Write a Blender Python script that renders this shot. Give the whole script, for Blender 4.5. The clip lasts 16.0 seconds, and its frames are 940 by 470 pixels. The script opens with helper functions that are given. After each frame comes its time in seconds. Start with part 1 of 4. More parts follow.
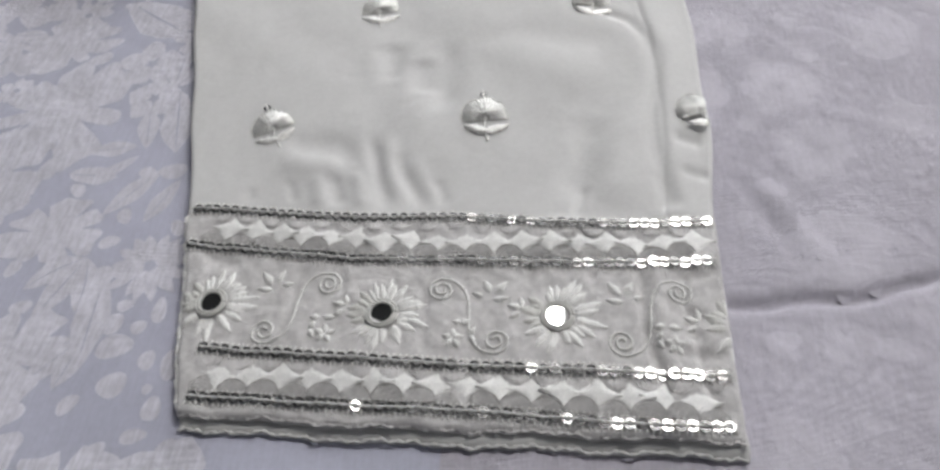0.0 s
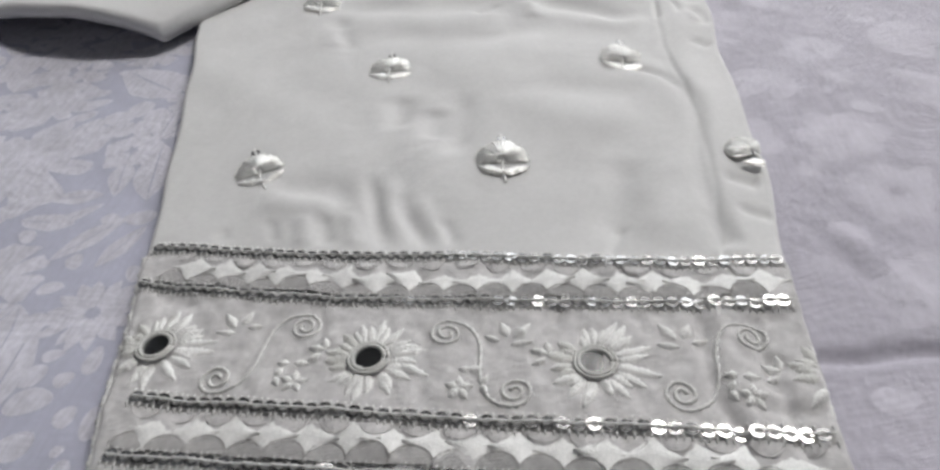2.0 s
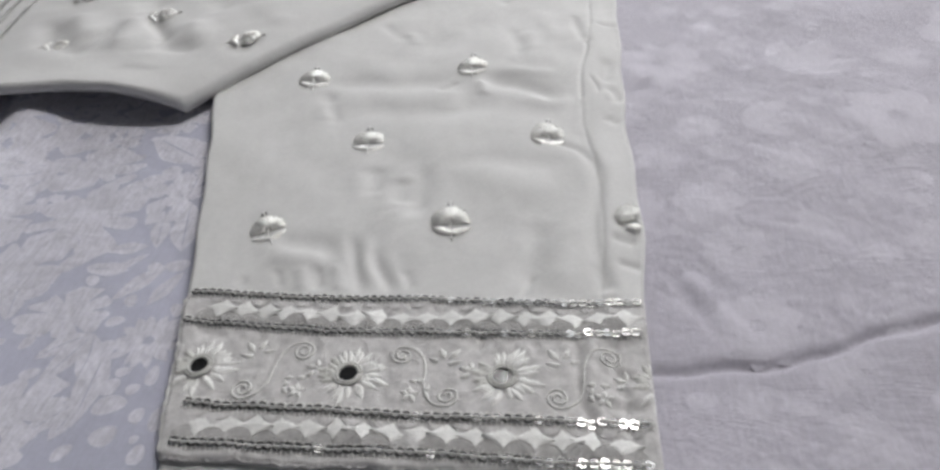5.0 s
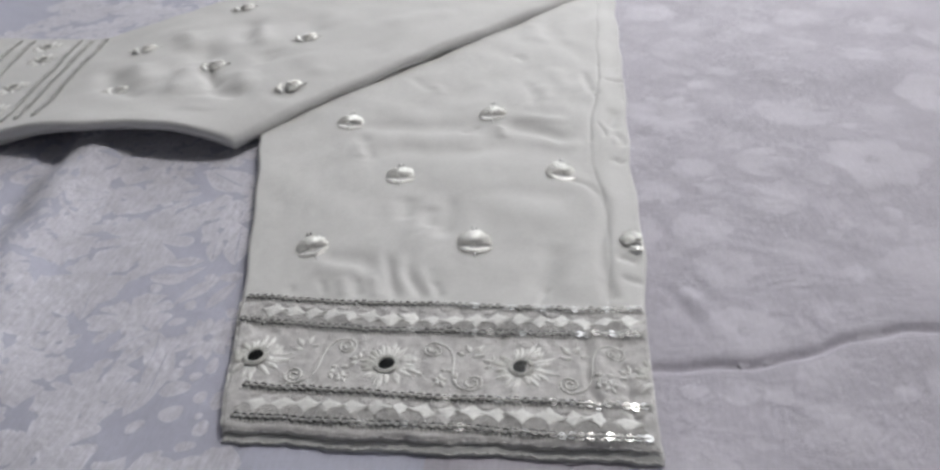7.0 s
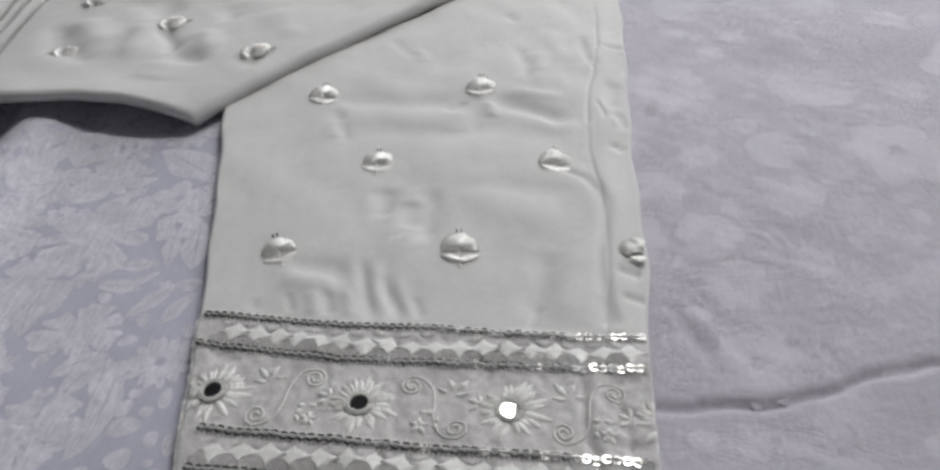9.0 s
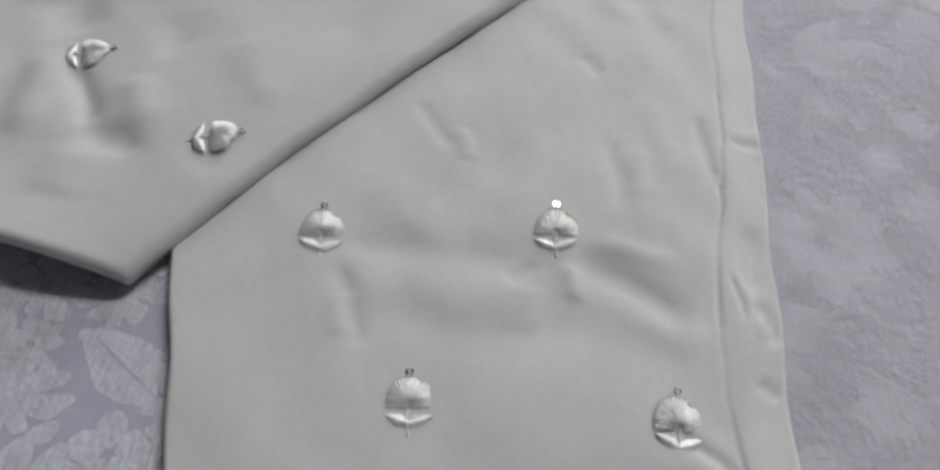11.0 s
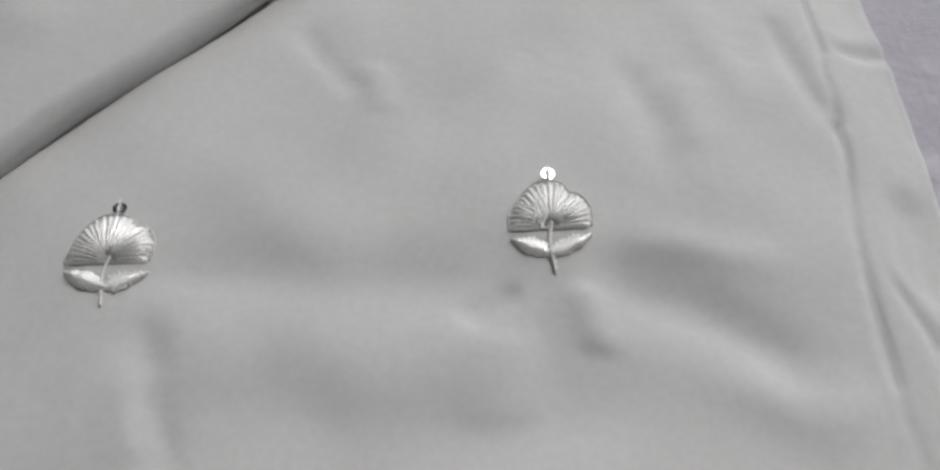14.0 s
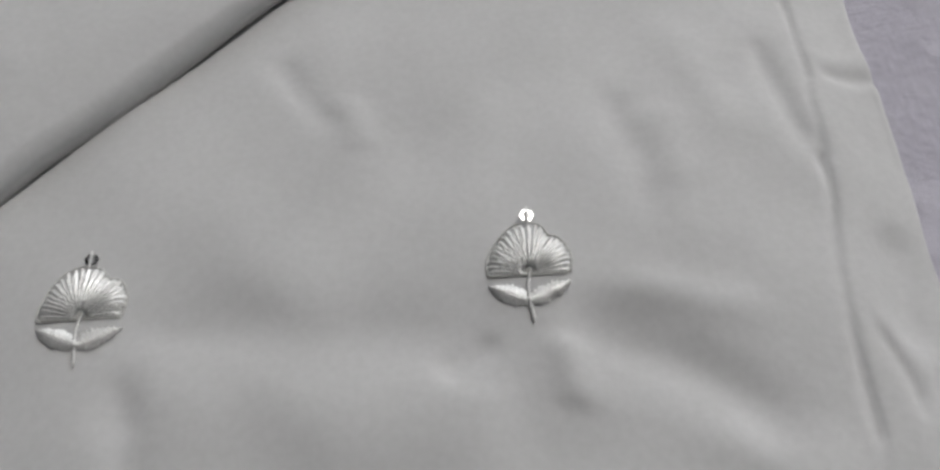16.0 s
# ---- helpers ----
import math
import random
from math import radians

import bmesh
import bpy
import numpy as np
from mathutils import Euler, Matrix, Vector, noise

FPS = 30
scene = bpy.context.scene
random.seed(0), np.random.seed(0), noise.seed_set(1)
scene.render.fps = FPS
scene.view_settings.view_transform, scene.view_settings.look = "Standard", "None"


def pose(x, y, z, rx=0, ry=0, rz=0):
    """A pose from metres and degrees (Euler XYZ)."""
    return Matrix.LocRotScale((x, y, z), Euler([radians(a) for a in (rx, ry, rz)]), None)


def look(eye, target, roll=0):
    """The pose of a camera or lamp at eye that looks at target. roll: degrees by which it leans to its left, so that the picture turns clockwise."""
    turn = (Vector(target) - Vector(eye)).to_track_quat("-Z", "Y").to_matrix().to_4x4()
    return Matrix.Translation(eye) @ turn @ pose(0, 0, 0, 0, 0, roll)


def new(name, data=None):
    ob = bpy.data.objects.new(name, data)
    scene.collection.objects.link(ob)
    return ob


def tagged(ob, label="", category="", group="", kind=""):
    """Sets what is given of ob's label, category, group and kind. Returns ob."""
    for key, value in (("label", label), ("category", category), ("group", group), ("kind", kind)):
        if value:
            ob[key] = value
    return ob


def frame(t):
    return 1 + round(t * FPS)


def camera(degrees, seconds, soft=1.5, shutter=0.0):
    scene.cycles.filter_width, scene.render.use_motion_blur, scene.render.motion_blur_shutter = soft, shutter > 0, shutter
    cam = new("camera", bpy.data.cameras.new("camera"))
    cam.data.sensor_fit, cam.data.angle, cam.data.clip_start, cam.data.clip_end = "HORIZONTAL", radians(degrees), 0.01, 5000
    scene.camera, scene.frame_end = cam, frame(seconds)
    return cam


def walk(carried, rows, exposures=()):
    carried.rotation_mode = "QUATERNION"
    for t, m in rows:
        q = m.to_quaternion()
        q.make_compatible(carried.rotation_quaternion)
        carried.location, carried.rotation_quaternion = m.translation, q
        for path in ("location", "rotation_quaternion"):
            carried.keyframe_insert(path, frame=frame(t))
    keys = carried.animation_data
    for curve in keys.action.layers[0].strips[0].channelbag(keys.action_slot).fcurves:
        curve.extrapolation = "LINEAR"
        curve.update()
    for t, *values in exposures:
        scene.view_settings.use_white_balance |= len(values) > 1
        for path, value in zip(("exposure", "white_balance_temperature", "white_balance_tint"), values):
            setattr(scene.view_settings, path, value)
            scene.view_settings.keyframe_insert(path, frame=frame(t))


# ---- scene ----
cam = camera(62.7, 16.0, soft=2.9)
PATH = [
    (0, (0.073, -0.17, 0.279), (-0.141, 1.036, -1.302), -7.9),
    (0.5, (0.073, -0.169, 0.277), (-0.145, 1.054, -1.291), -7.7),
    (1, (0.064, -0.164, 0.267), (-0.23, 1.139, -1.221), -8.4),
    (1.5, (0.069, -0.158, 0.223), (-0.245, 1.145, -1.262), -9.5),
    (2, (0.066, -0.169, 0.192), (-0.182, 1.368, -1.063), -6.2),
    (2.5, (0.074, -0.18, 0.172), (-0.216, 1.34, -1.094), -8.4),
    (3, (0.081, -0.185, 0.174), (-0.193, 1.364, -1.063), -8.6),
    (3.5, (0.077, -0.188, 0.176), (-0.198, 1.364, -1.055), -7.4),
    (4, (0.081, -0.189, 0.183), (-0.203, 1.352, -1.061), -8.7),
    (4.5, (0.09, -0.184, 0.21), (-0.157, 1.323, -1.081), -8.4),
    (5, (0.102, -0.24, 0.283), (-0.126, 1.299, -0.973), -5.9),
    (5.2, (0.099, -0.263, 0.289), (-0.117, 1.281, -0.964), -5.4),
    (7.3, (0.098, -0.306, 0.297), (-0.145, 1.338, -0.816), -4.7),
    (7.5, (0.098, -0.3, 0.296), (-0.139, 1.33, -0.839), -4.8),
    (8, (0.099, -0.298, 0.295), (-0.14, 1.352, -0.809), -4.7),
    (8.2, (0.098, -0.299, 0.293), (-0.144, 1.353, -0.808), -4.7),
    (10.3, (0.044, -0.04, 0.343), (-0.076, 1.17, -1.245), -1.8),
    (10.5, (0.014, -0.02, 0.345), (-0.162, 1.193, -1.234), -3.0),
    (11, (0.015, 0.075, 0.343), (-0.108, 1.207, -1.301), -0.6),
    (11.5, (0.0, 0.173, 0.3), (-0.16, 1.234, -1.387), -6.2),
    (12, (-0.002, 0.182, 0.274), (-0.075, 1.177, -1.459), -1.7),
    (12.5, (0.01, 0.189, 0.277), (-0.033, 1.174, -1.463), -0.9),
    (13, (0.003, 0.212, 0.253), (-0.034, 1.246, -1.459), -3.6),
    (13.5, (0.037, 0.202, 0.192), (-0.077, 1.354, -1.439), -8.0),
    (14, (0.022, 0.181, 0.178), (-0.066, 1.374, -1.425), -3.3),
    (14.5, (0.024, 0.197, 0.175), (-0.028, 1.387, -1.431), -3.8),
    (15, (0.023, 0.188, 0.18), (-0.089, 1.392, -1.413), -5.2),
    (15.5, (0.028, 0.191, 0.189), (-0.049, 1.375, -1.422), -3.2),
    (16, (0.029, 0.201, 0.187), (-0.064, 1.334, -1.459), -4.9),
]
walk(cam, [(t, look(eye, target, roll)) for t, eye, target, roll in PATH],
     exposures=[(0, 0.0), (2, 0.04), (4, 0.06), (5.2, -0.08), (7.5, -0.12), (8.2, -0.14), (10.3, -0.36), (11, -0.48), (11.5, -0.51), (12.5, -0.49), (13.5, -0.45), (14.5, -0.36), (15, -0.50), (16, -0.54)])

# ---- light and exposure ----
world = bpy.data.worlds.new("world")
scene.world = world
world.use_nodes = True
wn = world.node_tree.nodes
sky = wn.new("ShaderNodeTexSky")
sky.sky_type = "NISHITA"
sky.sun_disc = False
sky.sun_elevation = radians(40)
sky.sun_rotation = radians(120)
world.node_tree.links.new(sky.outputs[0], wn["Background"].inputs[0])
wn["Background"].inputs[1].default_value = 0.1


def area(name, eye, target, sx, sy, watts, color):
    d = bpy.data.lights.new(name, "AREA")
    d.shape, d.size, d.size_y, d.energy, d.color = "RECTANGLE", sx, sy, watts, color
    ob = new(name, d)
    ob.matrix_world = look(eye, target)
    return ob


area("ceiling_lamp_glow", (1.20, 1.55, 2.60), (1.20, 1.55, 0), 1.50, 0.46, 61, (1.0, 0.975, 0.96))
# Added fill lamp on the north side; no window is known there.
area("north_fill", (0.45, 2.57, 1.15), (0.1, 0.2, 0.0), 1.5, 1.1, 25, (0.95, 0.97, 1.0))


# ---- materials ----
def mat(name):
    m = bpy.data.materials.new(name)
    m.use_nodes = True
    nt = m.node_tree
    return m, nt, nt.nodes["Principled BSDF"]


def ramp_noise(nt, scale, lo, hi, detail=4.0, vec=None):
    n = nt.nodes.new("ShaderNodeTexNoise")
    n.inputs["Scale"].default_value = scale
    n.inputs["Detail"].default_value = detail
    if vec:
        nt.links.new(vec, n.inputs["Vector"])
    r = nt.nodes.new("ShaderNodeMapRange")
    r.inputs["To Min"].default_value, r.inputs["To Max"].default_value = lo, hi
    r.inputs["From Min"].default_value, r.inputs["From Max"].default_value = 0.3, 0.7
    nt.links.new(n.outputs["Fac"], r.inputs["Value"])
    return r.outputs["Result"]


def times(nt, a, b):
    m = nt.nodes.new("ShaderNodeMath")
    m.operation = "MULTIPLY"
    nt.links.new(a, m.inputs[0])
    nt.links.new(b, m.inputs[1])
    return m.outputs[0]


def cloth(name, color, rough=0.8, sheen=0.15, weave=1500.0, bump=0.25, vary=0.06, coarse=14.0, spec=0.3, slub=0.0, hatch=0.0, crumple=0.0):
    """Woven cloth: two scales of tone, crossing threads and soft unevenness as relief."""
    m, nt, b = mat(name)
    tc = nt.nodes.new("ShaderNodeTexCoord")
    v = times(nt, ramp_noise(nt, coarse, 1 - vary, 1 + vary, 3, tc.outputs["Object"]),
              ramp_noise(nt, 420, 1 - vary * 0.8, 1 + vary * 0.8, 2, tc.outputs["Object"]))
    if hatch:
        mp = nt.nodes.new("ShaderNodeMapping")
        mp.inputs["Rotation"].default_value = (0, 0, 0.5)
        mp.inputs["Scale"].default_value = (1.0, 0.14, 1.0)
        nt.links.new(tc.outputs["Object"], mp.inputs["Vector"])
        v = times(nt, v, ramp_noise(nt, 620, 1 - hatch, 1 + hatch, 1.5, mp.outputs["Vector"]))
    mix = nt.nodes.new("ShaderNodeVectorMath")
    mix.operation = "SCALE"
    mix.inputs[0].default_value = color
    nt.links.new(v, mix.inputs["Scale"])
    nt.links.new(mix.outputs[0], b.inputs["Base Color"])
    b.inputs["Roughness"].default_value = rough
    b.inputs["Sheen Weight"].default_value = sheen
    b.inputs["Sheen Roughness"].default_value = 0.4
    b.inputs["Specular IOR Level"].default_value = spec
    waves = []
    for d in ("X", "Y"):
        w = nt.nodes.new("ShaderNodeTexWave")
        w.bands_direction = d
        w.inputs["Scale"].default_value = weave / 6.2832
        w.inputs["Distortion"].default_value = 1.5
        w.inputs["Detail"].default_value = 1.0
        nt.links.new(tc.outputs["Object"], w.inputs["Vector"])
        waves.append(w.outputs["Fac"])
    add = nt.nodes.new("ShaderNodeMath")
    nt.links.new(waves[0], add.inputs[0])
    nt.links.new(waves[1], add.inputs[1])
    add2 = nt.nodes.new("ShaderNodeMath")
    nt.links.new(add.outputs[0], add2.inputs[0])
    nt.links.new(ramp_noise(nt, 160, 0, 1.5 + slub, 3, tc.outputs["Object"]), add2.inputs[1])
    bp = nt.nodes.new("ShaderNodeBump")
    bp.inputs["Strength"].default_value = bump
    bp.inputs["Distance"].default_value = 0.0002
    nt.links.new(add2.outputs[0], bp.inputs["Height"])
    if crumple:
        cr = nt.nodes.new("ShaderNodeTexNoise")
        cr.inputs["Scale"].default_value, cr.inputs["Detail"].default_value, cr.inputs["Distortion"].default_value = 30, 3.0, 0.5
        nt.links.new(tc.outputs["Object"], cr.inputs["Vector"])
        soft = nt.nodes.new("ShaderNodeBump")
        soft.inputs["Strength"].default_value = crumple
        soft.inputs["Distance"].default_value = 0.004
        nt.links.new(cr.outputs["Fac"], soft.inputs["Height"])
        nt.links.new(soft.outputs[0], bp.inputs["Normal"])
    nt.links.new(bp.outputs[0], b.inputs["Normal"])
    return m


def thread(name, color, rough=0.42, bump=0.5, scale=3500.0, shine=0.0, fan=0.0):
    """Glossy embroidery thread: fine strands, slightly uneven in tone."""
    m, nt, b = mat(name)
    tc = nt.nodes.new("ShaderNodeTexCoord")
    v = times(nt, ramp_noise(nt, 130, 0.9, 1.08, 2, tc.outputs["Object"]), ramp_noise(nt, 1400, 0.86, 1.1, 2, tc.outputs["Object"]))
    mix = nt.nodes.new("ShaderNodeVectorMath")
    mix.operation = "SCALE"
    mix.inputs[0].default_value = color
    nt.links.new(v, mix.inputs["Scale"])
    nt.links.new(mix.outputs[0], b.inputs["Base Color"])
    b.inputs["Roughness"].default_value = rough
    b.inputs["Specular IOR Level"].default_value = 0.6
    b.inputs["Metallic"].default_value = shine
    b.inputs["Sheen Weight"].default_value = 0.15
    if fan:
        tan = nt.nodes.new("ShaderNodeTangent")
        tan.direction_type, tan.axis = "RADIAL", "Z"
        b.inputs["Anisotropic"].default_value, b.inputs["Anisotropic Rotation"].default_value = fan, 0.25
        nt.links.new(tan.outputs[0], b.inputs["Tangent"])
    bp = nt.nodes.new("ShaderNodeBump")
    bp.inputs["Strength"].default_value = bump
    bp.inputs["Distance"].default_value = 0.0003
    nt.links.new(ramp_noise(nt, scale / 2, 0, 1, 2, tc.outputs["Object"]), bp.inputs["Height"])
    nt.links.new(bp.outputs[0], b.inputs["Normal"])
    return m


def metal(name, color, rough, smudge=0.1):
    m, nt, b = mat(name)
    b.inputs["Base Color"].default_value = (*color, 1)
    b.inputs["Metallic"].default_value = 1.0
    tc = nt.nodes.new("ShaderNodeTexCoord")
    nt.links.new(ramp_noise(nt, 600, rough, rough + smudge, 2, tc.outputs["Object"]), b.inputs["Roughness"])
    return m


def plain(name, color, rough=0.8, scale=8.0, vary=0.05):
    m, nt, b = mat(name)
    tc = nt.nodes.new("ShaderNodeTexCoord")
    mix = nt.nodes.new("ShaderNodeVectorMath")
    mix.operation = "SCALE"
    mix.inputs[0].default_value = color
    nt.links.new(times(nt, ramp_noise(nt, scale, 1 - vary, 1 + vary, 4, tc.outputs["Object"]),
                       ramp_noise(nt, scale * 25, 1 - vary, 1 + vary, 3, tc.outputs["Object"])), mix.inputs["Scale"])
    nt.links.new(mix.outputs[0], b.inputs["Base Color"])
    b.inputs["Roughness"].default_value = rough
    return m


COTTON = cloth("pale_cotton_silk", (0.585, 0.585, 0.580), rough=0.66, sheen=0.10, weave=4200, bump=0.06, vary=0.035, coarse=22, spec=0.15, crumple=0.18)
CUFF = cloth("cuff_cloth", (0.585, 0.575, 0.572), rough=0.6, sheen=0.15, weave=4200, bump=0.5, vary=0.10, coarse=150, crumple=0.6, slub=3)
# One sheet, two ground tones: the damask's angle-dependent sheen is painted as colour.
SHEET = cloth("damask_ground_off_sheen", (0.455, 0.463, 0.560), rough=0.55, sheen=0.2, weave=4200, bump=0.2, vary=0.05, coarse=7, slub=3, hatch=0.04)
SHEET_SHEEN = cloth("damask_ground_sheen_side", (0.484, 0.466, 0.528), rough=0.55, sheen=0.2, weave=4200, bump=0.5, vary=0.05, coarse=16, spec=0.15, slub=5, hatch=0.05)
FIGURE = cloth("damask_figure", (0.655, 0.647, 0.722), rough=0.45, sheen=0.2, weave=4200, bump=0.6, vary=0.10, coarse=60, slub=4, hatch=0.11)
# Same figures for the right side, their contrast lowered to paint in the sheen.
FIGURE_SHEEN = cloth("damask_figure_sheen_side", (0.498, 0.480, 0.543), rough=0.55, sheen=0.2, weave=4200, bump=0.3, vary=0.05, coarse=30, slub=3, hatch=0.04)
THREAD = thread("ivory_thread", (0.72, 0.72, 0.70), rough=0.30)
SILVER = thread("silvery_silk_thread", (0.87, 0.87, 0.85), rough=0.38, bump=0.35, shine=0.52, fan=0.9)
SILK = thread("white_silk_strands", (0.88, 0.88, 0.86), rough=0.30, bump=0.4, shine=0.38)
CORD = thread("grey_ivory_cord", (0.60, 0.60, 0.575), rough=0.5)
SATIN = thread("white_satin_thread", (0.80, 0.80, 0.785), rough=0.38)
SCALLOP = cloth("grey_organza", (0.49, 0.482, 0.475), rough=0.5, weave=4200, bump=0.9, vary=0.13, coarse=170, slub=4)
TAPE = cloth("grey_net_tape", (0.50, 0.495, 0.485), rough=0.6, weave=3200, bump=0.5, vary=0.08, coarse=60)
SEQUIN = metal("silver_sequin", (0.47, 0.47, 0.465), 0.20, 0.10)
MIRROR = metal("mirror_glass", (0.52, 0.53, 0.53), 0.07, 0.06)
# Unseen walls, their tone set for bounced fill and the sequins' reflections.
PAINT = plain("wall_paint", (0.40, 0.41, 0.43), 0.85)
# Unseen ceiling, made near black so that mirrors and sequins reflect dark.
CEIL = plain("ceiling_dark_reflection", (0.085, 0.085, 0.085), 0.9)
TILE = plain("floor_tile", (0.40, 0.40, 0.40), 0.4)
TICK = plain("mattress_cloth", (0.45, 0.45, 0.5), 0.9, 20)
WOOD = plain("dark_wood", (0.12, 0.07, 0.04), 0.45, 12, 0.2)
WHITE = plain("white_paint", (0.75, 0.75, 0.74), 0.5)
GLOW, _nt, _b = mat("lamp_diffuser")
_b.inputs["Base Color"].default_value = (0.9, 0.9, 0.9, 1)
_b.inputs["Emission Color"].default_value = (1.0, 0.97, 0.93, 1)
_b.inputs["Emission Strength"].default_value = 8.0
GLASS, _nt, _b = mat("window_glass")
_b.inputs["Transmission Weight"].default_value = 1.0
_b.inputs["Roughness"].default_value = 0.0
_b.inputs["IOR"].default_value = 1.45


# ---- building helpers ----
def place(ob, parent):
    if parent:
        ob.parent = parent
    return ob


def from_lists(name, verts, faces, material, parent=None, label="", smooth=True, kind=""):
    me = bpy.data.meshes.new(name)
    me.from_pydata(verts, [], faces)
    me.materials.append(material)
    if smooth:
        me.polygons.foreach_set("use_smooth", [True] * len(me.polygons))
    me.update()
    return tagged(place(new(name, me), parent), label, kind=kind)


def part(name, bm, material, parent=None, label="", smooth=True, kind=""):
    me = bpy.data.meshes.new(name)
    bmesh.ops.recalc_face_normals(bm, faces=bm.faces[:])
    bm.to_mesh(me)
    bm.free()
    me.materials.append(material)
    if smooth:
        me.polygons.foreach_set("use_smooth", [True] * len(me.polygons))
    return tagged(place(new(name, me), parent), label, kind=kind)


def shared(name, me, parent, m):
    ob = new(name, me)
    ob.parent = parent
    ob.matrix_local = m
    return ob


def shell(name, X, Y, Z, thick, material, parent=None, label="", kind=""):
    """A closed sheet of cloth: upper face, lower face and the rim between."""
    r, c = X.shape
    top = np.stack([X, Y, Z], -1).reshape(-1, 3)
    bot = top.copy()
    bot[:, 2] -= np.broadcast_to(thick, X.shape).reshape(-1)
    i = np.arange(r * c).reshape(r, c)
    q = np.stack([i[:-1, :-1], i[:-1, 1:], i[1:, 1:], i[1:, :-1]], -1).reshape(-1, 4)
    n = r * c
    faces = [q, q[:, ::-1] + n]
    ring = np.concatenate([i[0, :], i[1:, -1], i[-1, -2::-1], i[-2:0:-1, 0]])
    nxt = np.roll(ring, -1)
    faces.append(np.stack([ring, ring + n, nxt + n, nxt], -1))
    return from_lists(name, np.concatenate([top, bot]).tolist(), np.concatenate(faces).tolist(), material, parent, label, kind=kind)


def tube(bm, pts, radius, sides=6, wob=0.0, step=3):
    """A cord along the points; wob swells it in turns like chain stitch."""
    pts = [Vector(p) for p in pts]
    rings = []
    for k, p in enumerate(pts):
        d = (pts[min(k + 1, len(pts) - 1)] - pts[max(k - 1, 0)]).normalized()
        a = d.cross(Vector((0, 0, 1))).normalized()
        b = a.cross(d)
        r = radius * (1 + wob * (1 if (k // step) % 2 else -1))
        if k in (0, len(pts) - 1):
            r *= 0.5
        rings.append([bm.verts.new(p + (a * math.cos(s) + b * math.sin(s)) * r) for s in np.linspace(0, 2 * math.pi, sides, endpoint=False)])
    for r0, r1 in zip(rings, rings[1:]):
        for k in range(sides):
            bm.faces.new((r0[k], r0[(k + 1) % sides], r1[(k + 1) % sides], r1[k]))
    bm.faces.new(rings[0][::-1])
    bm.faces.new(rings[-1])


def drape(bm, f):
    """Lays what stands on z = 0 on the cloth whose height is f(x, y)."""
    co = np.array([v.co[:2] for v in bm.verts])
    for v, z in zip(bm.verts, f(co[:, 0], co[:, 1])):
        v.co.z += z
    return bm


def petal(bm, x, y, angle, length, width, height, n=8, m=5, ridges=0.0, tip=1.0, rnd=random):
    """A padded satin-stitch leaf from (x, y) outwards, on z = 0."""
    ca, sa = math.cos(angle), math.sin(angle)
    rows = []
    for i in range(n + 1):
        t = i / n
        w = width / 2 * (math.sin(math.pi * min(t ** 0.8, 1)) ** tip) * rnd.uniform(0.80, 1.16) + 0.00005
        up = ridges * (rnd.uniform(0.6, 1.3) if i % 2 else 0)
        row = []
        for j in range(m):
            s = -1 + 2 * j / (m - 1)
            lx, ly = t * length, s * w
            px, py = x + lx * ca - ly * sa, y + lx * sa + ly * ca
            h = height * (1 - s * s) * (0.35 + 0.65 * math.sin(math.pi * t)) + up - 0.00025 * abs(s)
            row.append(bm.verts.new((px, py, h)))
        rows.append(row)
    for a, b in zip(rows, rows[1:]):
        for j in range(m - 1):
            bm.faces.new((a[j], a[j + 1], b[j + 1], b[j]))


def box(bm, x0, y0, z0, x1, y1, z1):
    v = [bm.verts.new(p) for p in ((x0, y0, z0), (x1, y0, z0), (x1, y1, z0), (x0, y1, z0), (x0, y0, z1), (x1, y0, z1), (x1, y1, z1), (x0, y1, z1))]
    for f in ((0, 3, 2, 1), (4, 5, 6, 7), (0, 1, 5, 4), (1, 2, 6, 5), (2, 3, 7, 6), (3, 0, 4, 7)):
        bm.faces.new([v[k] for k in f])


# ---- the lie of the cloths ----
def segments(x, y, rows, bent=True):
    """Folds along straight runs: x0, y0, x1, y1, half-width, height, all in metres."""
    z = 0.0
    if bent:
        x, y = (x + 0.0030 * np.sin(y * 61 + 1) + 0.0012 * np.sin(y * 173) * np.cos(x * 90), y + 0.0030 * np.sin(x * 57 + 2) + 0.0012 * np.sin(x * 161 + y * 40))
    for row in rows:
        points, w, a = row if len(row) == 3 else ((row[:2], row[2:4]), row[4], row[5])
        near, fade = 1e9, 1.0
        for (x0, y0), (x1, y1) in zip(points, points[1:]):
            dx, dy = x1 - x0, y1 - y0
            t = np.clip(((x - x0) * dx + (y - y0) * dy) / (dx * dx + dy * dy), 0, 1)
            near = np.minimum(near, (x - x0 - t * dx) ** 2 + (y - y0 - t * dy) ** 2)
        if len(points) == 2:
            s0, s1 = np.clip(t * 3.6 + 0.1, 0, 1), np.clip((1 - t) * 3.6 + 0.1, 0, 1)
            fade = 0.08 + 0.92 * s0 * s0 * (3 - 2 * s0) * s1 * s1 * (3 - 2 * s1)
        z = z + a * fade * np.exp(-near / (w * w))
    return z


def run(points, w, a):
    return [(points + [points[-1]], w, a)] if len(points) == 2 else [(points, w, a)]


def swell(x, y, k, ax, ay, ph):
    return np.sin(x * ax * k + ph + 1.3 * np.sin(y * ay * k * 0.7 + ph * 2)) * np.sin(y * ay * k + 2 * ph)


